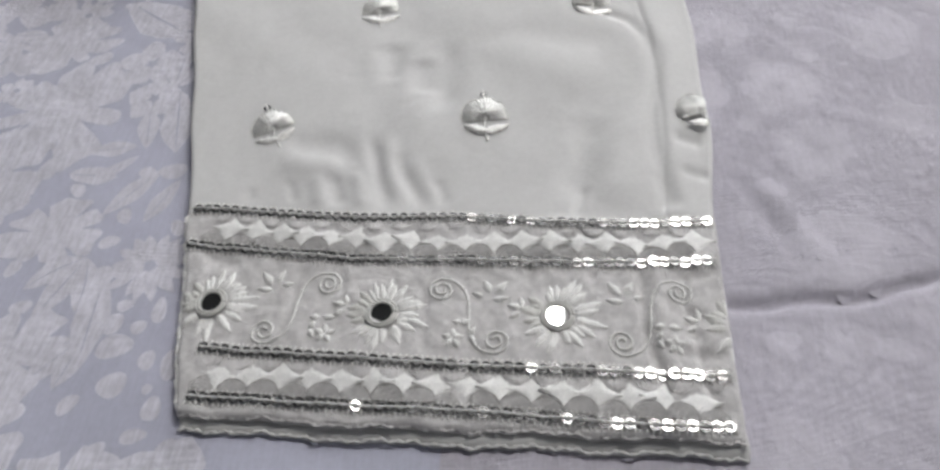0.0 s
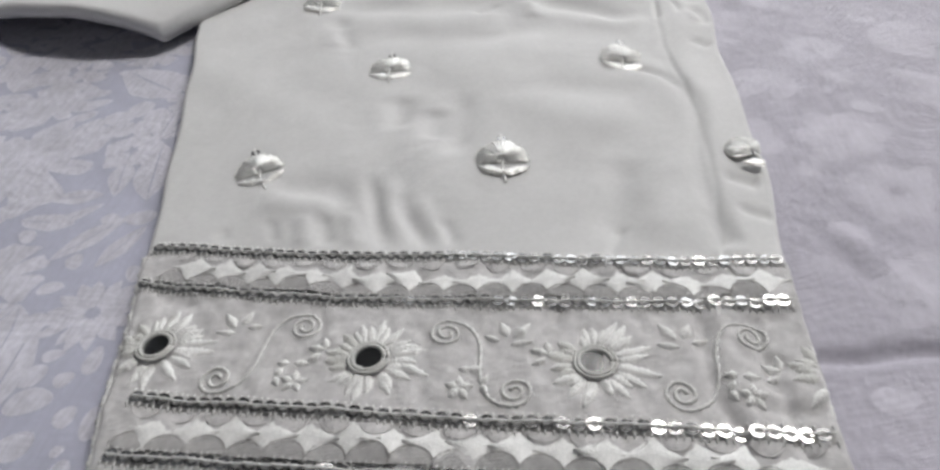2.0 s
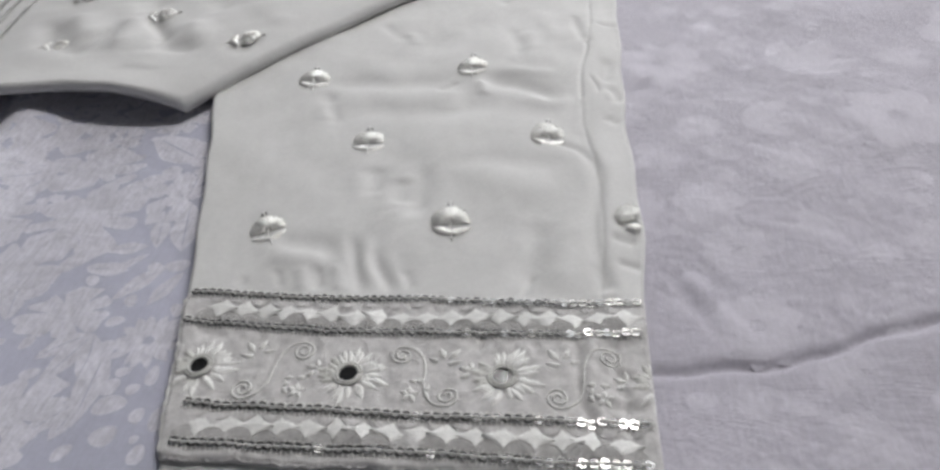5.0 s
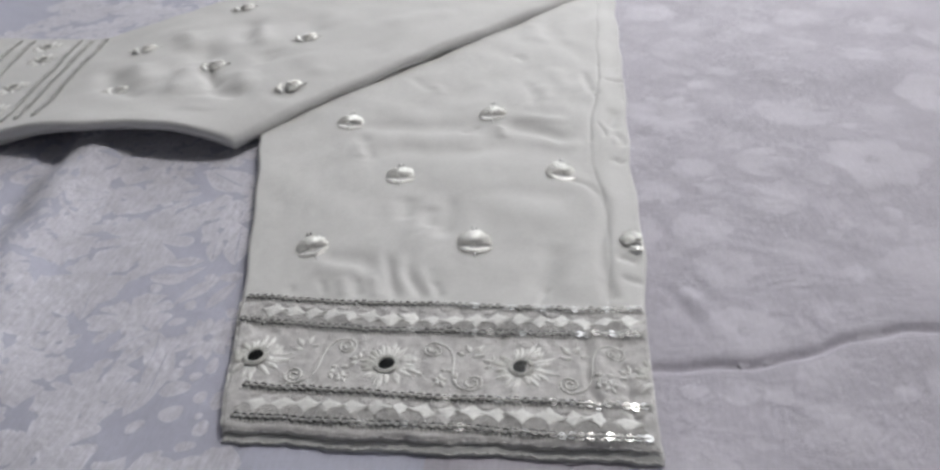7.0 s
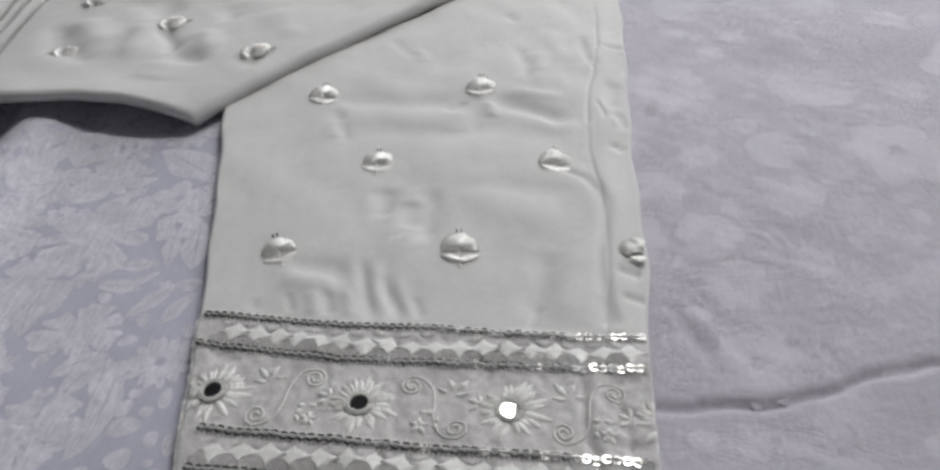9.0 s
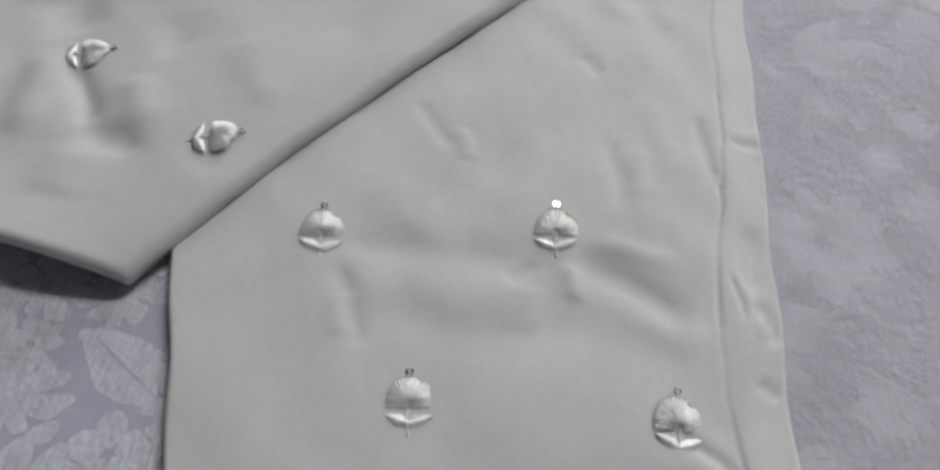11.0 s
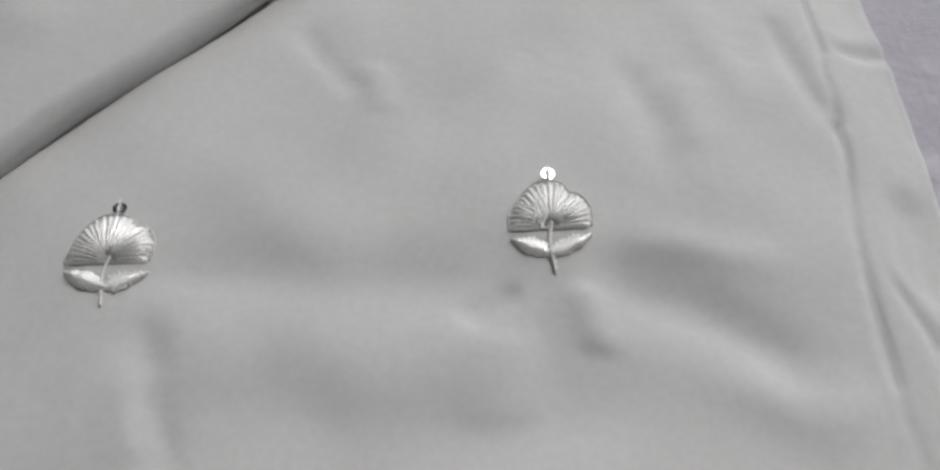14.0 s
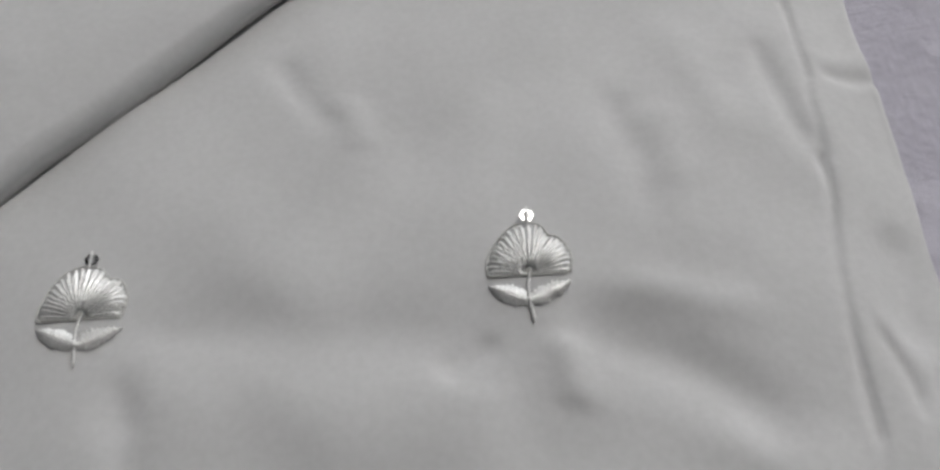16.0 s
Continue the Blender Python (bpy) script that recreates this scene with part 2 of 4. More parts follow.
SHEET_FOLDS = (run([(0.10, -0.002), (0.15, 0.008), (0.182, 0.014), (0.232, 0.027), (0.308, 0.050), (0.50, 0.115)], 0.0034, -0.0030)
               + run([(0.12, 0.012), (0.19, 0.032), (0.31, 0.066), (0.50, 0.135)], 0.012, 0.0008)
               + [(0.158, 0.085, 0.183, 0.026, 0.005, -0.0012), (0.168, 0.085, 0.194, 0.028, 0.007, 0.0012),
                  (0.232, 0.062, 0.245, 0.030, 0.004, -0.0008)]
               + run([(-0.335, 0.33), (-0.313, 0.213), (-0.297, 0.105), (-0.25, 0.0)], 0.024, 0.0100)
               + run([(-0.365, 0.33), (-0.352, 0.20), (-0.34, 0.10)], 0.016, -0.0060)
               + [(-0.20, 0.0, -0.17, -0.2, 0.03, 0.002), (0.26, 0.2, 0.5, 0.35, 0.05, 0.003), (0.24, 0.42, 0.5, 0.40, 0.04, 0.003)])


def sheet_z(x, y):
    x, y = np.asarray(x, float), np.asarray(y, float)
    z = -0.0094 + 0.0012 * swell(x, y, 1, 21, 17, 0.4) + 0.0006 * swell(x, y, 1, 57, 49, 1.1) + 0.00018 * swell(x + 0.5 * y, y, 1, 170, 130, 0.5)
    z = z + segments(x, y, SHEET_FOLDS) * np.clip((np.abs(x - 0.01) - 0.06) / 0.10, 0, 1)
    z = z + 0.0034 * np.clip((0.03 - y) / 0.06, 0, 1) * np.clip((y + 0.13) / 0.06, 0, 1) * np.clip((x + 0.13) / 0.05, 0, 1) * np.clip((0.21 - x) / 0.05, 0, 1)
    edge = np.maximum(np.abs(x) - 0.97, np.maximum(-0.93 - y, y - 1.47))
    return z - np.clip(edge, 0, 1) * 3.0


EDGE_Y = (-0.07, -0.050, -0.018, 0.035, 0.058, 0.119, 0.171, 0.224, 0.285, 0.40, 0.60, 1.40)
EDGE_L = (-0.075, -0.0785, -0.0865, -0.0995, -0.1048, -0.1222, -0.1358, -0.1505, -0.1700, -0.195, -0.225, -0.30)
EDGE_R = (0.1450, 0.1450, 0.1450, 0.1455, 0.1465, 0.1520, 0.1510, 0.1505, 0.1515, 0.1555, 0.1580, 0.19)


def left_x(y):
    return np.interp(y, EDGE_Y, EDGE_L) + 0.0006 * np.sin(np.asarray(y) * 90)


def right_x(y):
    return np.interp(y, EDGE_Y, EDGE_R) + 0.0010 * np.sin(np.asarray(y) * 70 + 1) * np.clip((np.asarray(y) - 0.05) * 12, 0, 1)


LINE_X = (-0.12, -0.10, -0.06, -0.018, 0.027, 0.067, 0.094, 0.12, 0.145, 0.16)
LINES = [(0.0590, 0.0580, 0.0560, 0.0520, 0.0537, 0.0495, 0.0490, 0.0495, 0.0510, 0.0510),
         (0.0385, 0.0370, 0.0325, 0.0285, 0.0280, 0.0275, 0.0270, 0.0275, 0.0290, 0.0290),
         (-0.0150, -0.0160, -0.0190, -0.0215, -0.0235, -0.0250, -0.0255, -0.0260, -0.0260, -0.0260),
         (-0.0385, -0.0390, -0.0410, -0.0425, -0.0435, -0.0450, -0.0470, -0.0478, -0.0470, -0.0470)]
HEM = (-0.0460, -0.0468, -0.0485, -0.0502, -0.0512, -0.0515, -0.0520, -0.0525, -0.0532, -0.0532)


def line_y(k, x):
    return np.interp(x, LINE_X, LINES[k])


def hem_y(x):
    return np.interp(x, LINE_X, HEM) + 0.0006 * np.sin(np.asarray(x) * 120) + 0.0004 * np.sin(np.asarray(x) * 410)


SEAM = [(0.137, 0.62), (0.133, 0.503), (0.131, 0.430), (0.131, 0.394), (0.1265, 0.352), (0.1205, 0.303), (0.119, 0.262), (0.122, 0.215), (0.126, 0.185), (0.129, 0.145), (0.127, 0.095), (0.125, 0.052)]
SEAM_Y = np.linspace(0.62, 0.050, 58)
SEAM_X = np.interp(-SEAM_Y, [-y for x, y in SEAM], [x for x, y in SEAM]) + 0.0007 * np.sin(SEAM_Y * 75) + 0.0004 * np.sin(SEAM_Y * 210)
SEAM_FOLDS = run(list(zip(SEAM_X, SEAM_Y)), 0.0013, -0.0007)
SEAM_FOLDS += run([(x - 0.003, y) for x, y in SEAM[7:]], 0.005, -0.0006) + run([(x + 0.008, y) for x, y in SEAM], 0.006, 0.0002)
SEAM_FOLDS += run([(0.1310, 0.432), (0.1315, 0.410), (0.1312, 0.392)], 0.0010, -0.0012) + run([(0.1262, 0.358), (0.1266, 0.345), (0.1225, 0.320), (0.1207, 0.303), (0.1195, 0.282), (0.1195, 0.268)], 0.0012, -0.0016)
LEG_FOLDS = (run([(0.119, 0.408), (0.117, 0.378), (0.1255, 0.357)], 0.0040, -0.0009)
             + run([(0.104, 0.210), (0.116, 0.203), (0.123, 0.188), (0.126, 0.160), (0.125, 0.110), (0.124, 0.062)], 0.0042, -0.0017)
             + [(-0.018, 0.115, -0.010, 0.060, 0.0034, -0.0012), (-0.010, 0.112, -0.002, 0.060, 0.0040, 0.0010),
                (-0.005, 0.100, 0.007, 0.060, 0.0034, -0.0011), (0.004, 0.096, 0.015, 0.060, 0.0040, 0.0008),
                (0.013, 0.080, 0.020, 0.060, 0.0030, -0.0009), (-0.039, 0.081, -0.031, 0.060, 0.0035, -0.0012),
                (-0.047, 0.080, -0.040, 0.060, 0.0040, 0.0009), (-0.026, 0.085, -0.020, 0.060, 0.0040, 0.0010),
                (-0.060, 0.075, -0.055, 0.060, 0.0030, -0.0006), (-0.080, 0.070, -0.078, 0.060, 0.0030, -0.0006),
                (0.099, 0.125, 0.079, 0.060, 0.0085, -0.0022), (0.114, 0.125, 0.098, 0.062, 0.0100, 0.0011),
                (0.086, 0.075, 0.079, 0.056, 0.0025, -0.0010), (0.120, 0.085, 0.122, 0.058, 0.0040, -0.0012),
                (-0.022, 0.185, -0.016, 0.150, 0.0070, -0.0018), (0.008, 0.185, 0.018, 0.125, 0.0080, -0.0023),
                (-0.002, 0.172, 0.004, 0.140, 0.0070, -0.0022), (-0.006, 0.128, 0.015, 0.115, 0.018, 0.0011),
                (-0.066, 0.101, -0.020, 0.096, 0.0090, -0.0016), (-0.066, 0.088, -0.030, 0.084, 0.0080, 0.0012),
                (0.020, 0.185, 0.110, 0.182, 0.0100, -0.0010), (0.040, 0.160, 0.100, 0.150, 0.0150, 0.0013),
                (-0.086, 0.297, 0.034, 0.302, 0.0120, -0.0020), (-0.080, 0.272, 0.030, 0.274, 0.0160, 0.0010),
                (0.042, 0.303, 0.104, 0.274, 0.0120, -0.0028), (0.052, 0.284, 0.110, 0.256, 0.0090, 0.0005), (-0.06, 0.262, 0.06, 0.252, 0.0130, -0.0012), (0.044, 0.296, 0.046, 0.272, 0.0050, 0.0014),
                (0.027, 0.296, 0.008, 0.287, 0.0045, -0.0014), (0.056, 0.309, 0.104, 0.309, 0.0060, 0.0010),
                (-0.082, 0.286, -0.060, 0.236, 0.0060, -0.0014), (-0.074, 0.270, -0.070, 0.240, 0.0070, 0.0011),
                (0.022, 0.285, 0.016, 0.255, 0.0080, 0.0010), (0.072, 0.270, 0.112, 0.262, 0.010, 0.0011),
                (-0.052, 0.410, -0.030, 0.372, 0.0055, -0.0009), (0.045, 0.457, 0.061, 0.438, 0.0050, -0.0012),
                (0.060, 0.392, 0.073, 0.330, 0.0060, -0.0010), (0.076, 0.385, 0.082, 0.345, 0.0070, 0.0010),
                (0.119, 0.410, 0.120, 0.358, 0.0040, -0.0009), (-0.028, 0.390, -0.018, 0.365, 0.0060, 0.0008),
                (0.015, 0.40, 0.022, 0.33, 0.0120, 0.0009), (0.09, 0.43, 0.10, 0.36, 0.010, 0.0009),
                (-0.09, 0.262, 0.11, 0.262, 0.030, -0.0015), (-0.09, 0.325, 0.11, 0.325, 0.030, 0.0008), (-0.06, 0.075, 0.08, 0.072, 0.014, -0.0006), (0.1440, 0.332, 0.1385, 0.288, 0.0062, -0.0022), (0.1290, 0.302, 0.1290, 0.272, 0.0018, -0.0011),
                (0.1330, 0.306, 0.1340, 0.280, 0.0030, 0.0006), (0.1370, 0.286, 0.1465, 0.258, 0.0044, -0.0019), (0.1360, 0.276, 0.1400, 0.262, 0.0030, 0.0010),
                (0.1330, 0.392, 0.1580, 0.391, 0.0036, -0.0012), (0.1330, 0.400, 0.1580, 0.400, 0.0045, 0.0004), (0.1520, 0.388, 0.1500, 0.345, 0.0040, -0.0010), (0.134, 0.240, 0.148, 0.232, 0.0035, -0.0012),
                (0.133, 0.106, 0.148, 0.100, 0.0040, -0.0016), (0.133, 0.082, 0.148, 0.079, 0.0030, -0.0010),
                (0.080, 0.56, 0.10, 0.47, 0.010, -0.0012), (0.06, 0.56, 0.07, 0.49, 0.012, 0.0012)])


CUFF_FOLDS = [(0.112, 0.040, 0.114, -0.045, 0.0022, -0.0013), (0.119, 0.045, 0.120, -0.040, 0.0035, 0.0013), (0.131, 0.040, 0.132, -0.046, 0.0022, -0.0012), (0.137, 0.006, 0.128, -0.010, 0.0045, -0.0024),
              (0.120, -0.014, 0.145, -0.019, 0.0030, -0.0016), (0.125, 0.022, 0.146, 0.019, 0.0030, -0.0012), (0.063, 0.026, 0.066, 0.012, 0.0020, -0.0014), (0.092, 0.026, 0.094, 0.014, 0.0022, -0.0010),
              (-0.020, 0.026, -0.016, 0.012, 0.0020, -0.0010), (-0.040, -0.018, -0.038, 0.026, 0.0024, -0.0008), (0.020, -0.020, 0.022, 0.026, 0.0024, -0.0007), (-0.060, 0.055, -0.058, 0.030, 0.0024, -0.0008),
              (0.010, 0.050, 0.012, 0.026, 0.0022, -0.0008), (0.070, 0.050, 0.068, 0.026, 0.0024, -0.0009), (-0.085, 0.030, -0.070, 0.022, 0.0030, -0.0012)]


def cloth_z(x, y):
    """Upper face of the trouser leg and its cuff, without the rounding at the rims."""
    x, y = np.asarray(x, float), np.asarray(y, float)
    up = np.clip((y - 0.050) / 0.006, 0, 1)
    z = -0.0006 + 0.0006 * (1 - up)
    z = z + (1.2 * segments(x, y, LEG_FOLDS) + segments(x, y, SEAM_FOLDS, False) * (0.8 + 0.4 * np.sin(y * 52 + 1) * np.sin(y * 23))) * np.clip((y - 0.044) / 0.012, 0, 1)
    past = x - np.interp(-y, -SEAM_Y, SEAM_X)
    z = z + 0.0006 * (0.5 + 0.5 * np.tanh(past / 0.0006)) * np.exp(-np.clip(past, 0, 1) / 0.010) * (0.8 + 0.4 * np.sin(y * 41)) * up
    z = z + 0.0011 * swell(x, y, 1, 33, 27, 0.9) * up + 0.00060 * swell(x, y, 1, 88, 61, 2.3) * up
    z = z + 0.00022 * swell(x + 0.05 * y, y, 1, 170, 55, 0.6) * up + 0.00008 * swell(x - 0.3 * y, y, 1, 420, 150, 1.4) * up
    z = z + (0.0006 * swell(x, y, 1, 70, 95, 0.3) + 0.00045 * swell(x, y, 1, 190, 120, 1.7) + 0.00034 * swell(x, y + 0.4 * x, 1, 420, 330, 0.2)) * (1 - up)
    z = z + segments(x, y, CUFF_FOLDS) * (1 - up)
    return z


def rim(d, r):
    """How far a rounded rim of radius r has dropped at the distance d from the edge."""
    k = 1 - np.clip(d / r, 0, 1)
    return r * (1 - np.sqrt(np.clip(1 - k * k, 0, 1)))


def leg_z(x, y):
    x, y = np.asarray(x, float), np.asarray(y, float)
    flat = np.clip((x - right_x(y) + 0.024) / 0.024, 0, 1) * np.clip((y - 0.03) / 0.05, 0.25, 1)
    return cloth_z(x, y) - rim(x - left_x(y), 0.0035) * 0.9 - rim(right_x(y) - x, 0.0028) * 0.9 - 0.0036 * flat * flat * (3 - 2 * flat)


def zt(x, y):
    return float(leg_z(x, y))


def spread(n, r=0.06):
    """Steps from 0 to 1, closer together towards both ends."""
    u = np.linspace(0, 1, n)
    return (1 - r) * u + r * (0.5 - 0.5 * np.cos(np.pi * u)) * 1.0 if r < 0.5 else 0.5 - 0.5 * np.cos(np.pi * u)


# ---- the unseen room added around the bed ----
def wall_piece(name, boxes, material, label, kind="structure"):
    bm = bmesh.new()
    for b in boxes:
        box(bm, *b)
    return tagged(part(name, bm, material, None, "", smooth=False), label, kind=kind)


wall_piece("floor", [(-2.4, -2.2, -0.62, 2.4, 2.8, -0.52)], TILE, "plain grey tiled bedroom floor")
wall_piece("ceiling", [(-2.4, -2.2, 2.75, 2.4, 2.8, 2.85)], CEIL, "unseen ceiling, kept dark for the mirrors and sequins to reflect")
wall_piece("wall_west", [(-2.4, -2.2, -0.52, -2.25, 2.8, 2.75)], PAINT, "plain painted bedroom wall")
wall_piece("wall_north", [(-2.25, 2.65, -0.52, -0.35, 2.8, 2.75), (1.25, 2.65, -0.52, 2.25, 2.8, 2.75), (-0.35, 2.65, -0.52, 1.25, 2.8, 0.55), (-0.35, 2.65, 1.75, 1.25, 2.8, 2.75)], PAINT,
           "plain painted bedroom wall with an opening for the added fill light")
wall_piece("wall_south", [(-2.25, -2.2, -0.52, 2.25, -2.05, 2.75)], PAINT, "plain painted bedroom wall")
wall_piece("wall_east", [(2.25, -2.2, -0.52, 2.4, 2.8, 2.75)], PAINT, "plain painted bedroom wall")
# Unseen window, added only to house the fill lamp in the north wall.
win = tagged(new("added_window"), "unseen white framed window with one glass pane, added for fill light", "window", kind="structure")
bm = bmesh.new()
for b in ((-0.35, 2.68, 0.55, -0.29, 2.74, 1.75), (1.19, 2.68, 0.55, 1.25, 2.74, 1.75), (-0.29, 2.68, 0.55, 1.19, 2.74, 0.61), (-0.29, 2.68, 1.69, 1.19, 2.74, 1.75)):
    box(bm, *b)
part("window_frame", bm, WHITE, win, "white painted frame", smooth=False)
bm = bmesh.new()
box(bm, -0.29, 2.705, 0.61, 1.19, 2.711, 1.69)
pane = part("pane", bm, GLASS, win, "clear glass", smooth=False)
pane.visible_shadow = False

lamp = tagged(new("ceiling_light"), "white flat rectangular ceiling light, switched on", "ceiling light")
lamp.location = (1.20, 1.55, 2.75)
bm = bmesh.new()
for b in ((-0.80, -0.28, -0.11, -0.76, 0.28, 0.0), (0.76, -0.28, -0.11, 0.80, 0.28, 0.0), (-0.76, -0.28, -0.11, 0.76, -0.24, 0.0), (-0.76, 0.24, -0.11, 0.76, 0.28, 0.0)):
    box(bm, *b)
part("frame", bm, WHITE, lamp, smooth=False)
bm = bmesh.new()
box(bm, -0.76, -0.24, -0.12, 0.76, 0.24, -0.06)
part("diffuser", bm, GLOW, lamp, "glowing white diffuser", smooth=False)

bed = tagged(new("bed"), "double bed with a dark wooden base under the sheet", "bed")
bm = bmesh.new()
box(bm, -0.98, -0.94, -0.40, 0.98, 1.48, -0.27)
part("base", bm, WOOD, bed, "dark wooden base", smooth=False)
for sx in (-0.9, 0.9):
    for sy in (-0.86, 1.40):
        bm = bmesh.new()
        box(bm, sx - 0.05, sy - 0.05, -0.52, sx + 0.05, sy + 0.05, -0.40)
        part("leg", bm, WOOD, bed, smooth=False)
bm = bmesh.new()
box(bm, -0.965, -0.925, -0.27, 0.965, 1.465, -0.022)
bmesh.ops.bevel(bm, geom=bm.edges[:] + bm.verts[:], offset=0.02, segments=3, affect="EDGES")
tagged(part("mattress", bm, TICK), "plain grey-lilac mattress on the bed base", "mattress")

# ---- the bedsheet ----
gx = np.concatenate([np.linspace(-1.03, -0.72, 24), np.arange(-0.71, 0.138, 0.004), np.arange(0.140, 0.36, 0.002), np.arange(0.362, 0.62, 0.004), np.linspace(0.63, 1.03, 28)])
gy = np.concatenate([np.linspace(-0.99, -0.26, 30), np.arange(-0.25, -0.012, 0.004), np.arange(-0.010, 0.13, 0.0015), np.arange(0.132, 0.90, 0.004), np.linspace(0.91, 1.53, 36)])
X, Y = np.meshgrid(gx, gy)
bedsheet = tagged(shell("bedsheet", X, Y, sheet_z(X, Y), 0.0012, SHEET), "creased lavender damask bedsheet with woven flowers", "bedsheet")


# Right of x = 0.03 the ground takes the tone with sheen painted in.
bedsheet.data.materials.append(SHEET_SHEEN)
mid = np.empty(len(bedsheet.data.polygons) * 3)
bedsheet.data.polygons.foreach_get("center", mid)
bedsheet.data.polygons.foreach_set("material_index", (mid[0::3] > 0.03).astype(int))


def flat_leaf(bm, x, y, angle, length, width, n=9, bow=0.0):
    """One woven leaf: a pointed flat figure split by a thin vein."""
    ca, sa = math.cos(angle), math.sin(angle)
    for side in (-1, 1):
        rows = []
        for i in range(n + 1):
            t = i / n
            w = width / 2 * math.sin(math.pi * t) ** 0.75
            cx, cy = t * length, bow * length * math.sin(math.pi * t)
            row = []
            for q in (0.0 if n == 6 else 0.05, 0.5, 1.0):
                lx, ly = cx, cy + side * w * q * (1 + 0.12 * math.sin(9 * t + x * 300))
                row.append(bm.verts.new((x + lx * ca - ly * sa, y + lx * sa + ly * ca, 0)))
            rows.append(row)
        for a, b in zip(rows, rows[1:]):
            for k in (0, 1):
                bm.faces.new((a[k], a[k + 1], b[k + 1], b[k]) if side < 0 else (a[k + 1], a[k], b[k], b[k + 1]))


def flat_oval(bm, x, y, a, b, turn):
    c = bm.verts.new((x, y, 0))
    rings = []
    for f in (0.4, 0.75, 1.0):
        ring = []
        for k in range(16):
            q = 2 * math.pi * k / 16
            w = f * (1 + 0.07 * math.sin(3 * q + x * 500))
            lx, ly = a * w * math.cos(q), b * w * math.sin(q)
            ring.append(bm.verts.new((x + lx * math.cos(turn) - ly * math.sin(turn), y + lx * math.sin(turn) + ly * math.cos(turn), 0)))
        rings.append(ring)
    for k in range(16):
        n = (k + 1) % 16
        bm.faces.new((c, rings[0][k], rings[0][n]))
        for p, q in zip(rings, rings[1:]):
            bm.faces.new((p[k], q[k], q[n], p[n]))


def flat_flower(bm, x, y, r, turn, n):
    for k in range(n):
        a = turn + 2 * math.pi * k / n + random.uniform(-0.12, 0.12)
        flat_leaf(bm, x + 0.12 * r * math.cos(a), y + 0.12 * r * math.sin(a), a, r * random.uniform(0.78, 1.0), r * 4.9 / n * random.uniform(0.8, 1.0), 6)


def flat_bloom(bm, x, y, rx, ry, turn):
    """A large woven blossom: a lobed solid figure cut into by narrow slits."""
    n = 84
    cuts = [(2 * math.pi * (k + random.uniform(-0.3, 0.3)) / 7, random.uniform(0.25, 0.62), random.uniform(0.05, 0.11)) for k in range(7)]
    lobes = random.choice((9, 11, 13))
    c = bm.verts.new((x, y, 0))
    rings = []
    for f in (0.28, 0.52, 0.78, 1.0):
        ring = []
        for k in range(n):
            q = 2 * math.pi * k / n
            r = 1 - 0.10 * abs(math.sin(lobes * q / 2 + rx * 900)) + 0.09 * math.sin(3 * q + x * 400)
            for a, depth, w in cuts:
                d = (q - a + math.pi) % (2 * math.pi) - math.pi
                r -= depth * math.exp(-(d / w) ** 2)
            lx, ly = rx * f * max(r, 0.3) * math.cos(q), ry * f * max(r, 0.3) * math.sin(q)
            ring.append(bm.verts.new((x + lx * math.cos(turn) - ly * math.sin(turn), y + lx * math.sin(turn) + ly * math.cos(turn), 0)))
        rings.append(ring)
    for k in range(n):
        m = (k + 1) % n
        bm.faces.new((c, rings[0][k], rings[0][m]))
        for p, q in zip(rings, rings[1:]):
            bm.faces.new((p[k], q[k], q[m], p[m]))


def flat_hatch(bm, x, y, wide, high, rows, turn):
    """A patch of wavy float threads side by side."""
    ca, sa = math.cos(turn), math.sin(turn)
    for i in range(rows):
        u = (i + 0.5) / rows - 0.5
        reach = math.sqrt(max(0.05, 1 - 3.2 * u * u)) * random.uniform(0.8, 1.0)
        row = []
        for k in range(15):
            v = k / 14 - 0.5
            lx, ly = u * wide + 0.0007 * math.sin(v * 19 + i * 0.7), v * high * reach
            h = wide / rows * 0.24
            row.append([bm.verts.new((x + (lx + d) * ca - ly * sa, y + (lx + d) * sa + ly * ca, 0.00012)) for d in (-h, h)])
        for p, q in zip(row, row[1:]):
            bm.faces.new((p[0], p[1], q[1], q[0]))


def woven(name, bm, x):
    """One woven figure of the sheet, lying in its face."""
    lift = random.uniform(0.00006, 0.00012)
    drape(bm, lambda a, b: sheet_z(a, b) + lift)
    # Figure colour switches at x = 0.03 to imitate sheen hiding the pattern.
    part(name, bm, FIGURE if x < 0.03 else FIGURE_SHEEN, bedsheet, kind="stuff" if name == "woven_hatching" else "")


def one(name, f, x, y, *rest):
    bm = bmesh.new()
    f(bm, x, y, *rest)
    woven(name, bm, x)


random.seed(5)
taken = []
for x, y, a, b in ((-0.1240, 0.0090, 0.0045, 0.0034), (-0.1270, -0.0010, 0.0060, 0.0058), (-0.1130, -0.0030, 0.0040, 0.0038), (-0.1210, -0.0130, 0.0090, 0.0063), (-0.1060, 0.0060, 0.0035, 0.0074),
                   (-0.1030, -0.0200, 0.0040, 0.0051), (-0.1150, -0.0320, 0.0070, 0.0063), (-0.0930, -0.0430, 0.0045, 0.0058), (-0.0980, -0.0340, 0.0025, 0.0025), (-0.0970, -0.0550, 0.0060, 0.0034), (-0.0800, -0.0590, 0.0045, 0.0029)):
    one("woven_berry", flat_oval, x, y, a, b, 0.15)
    taken.append((x, y, 0.012))
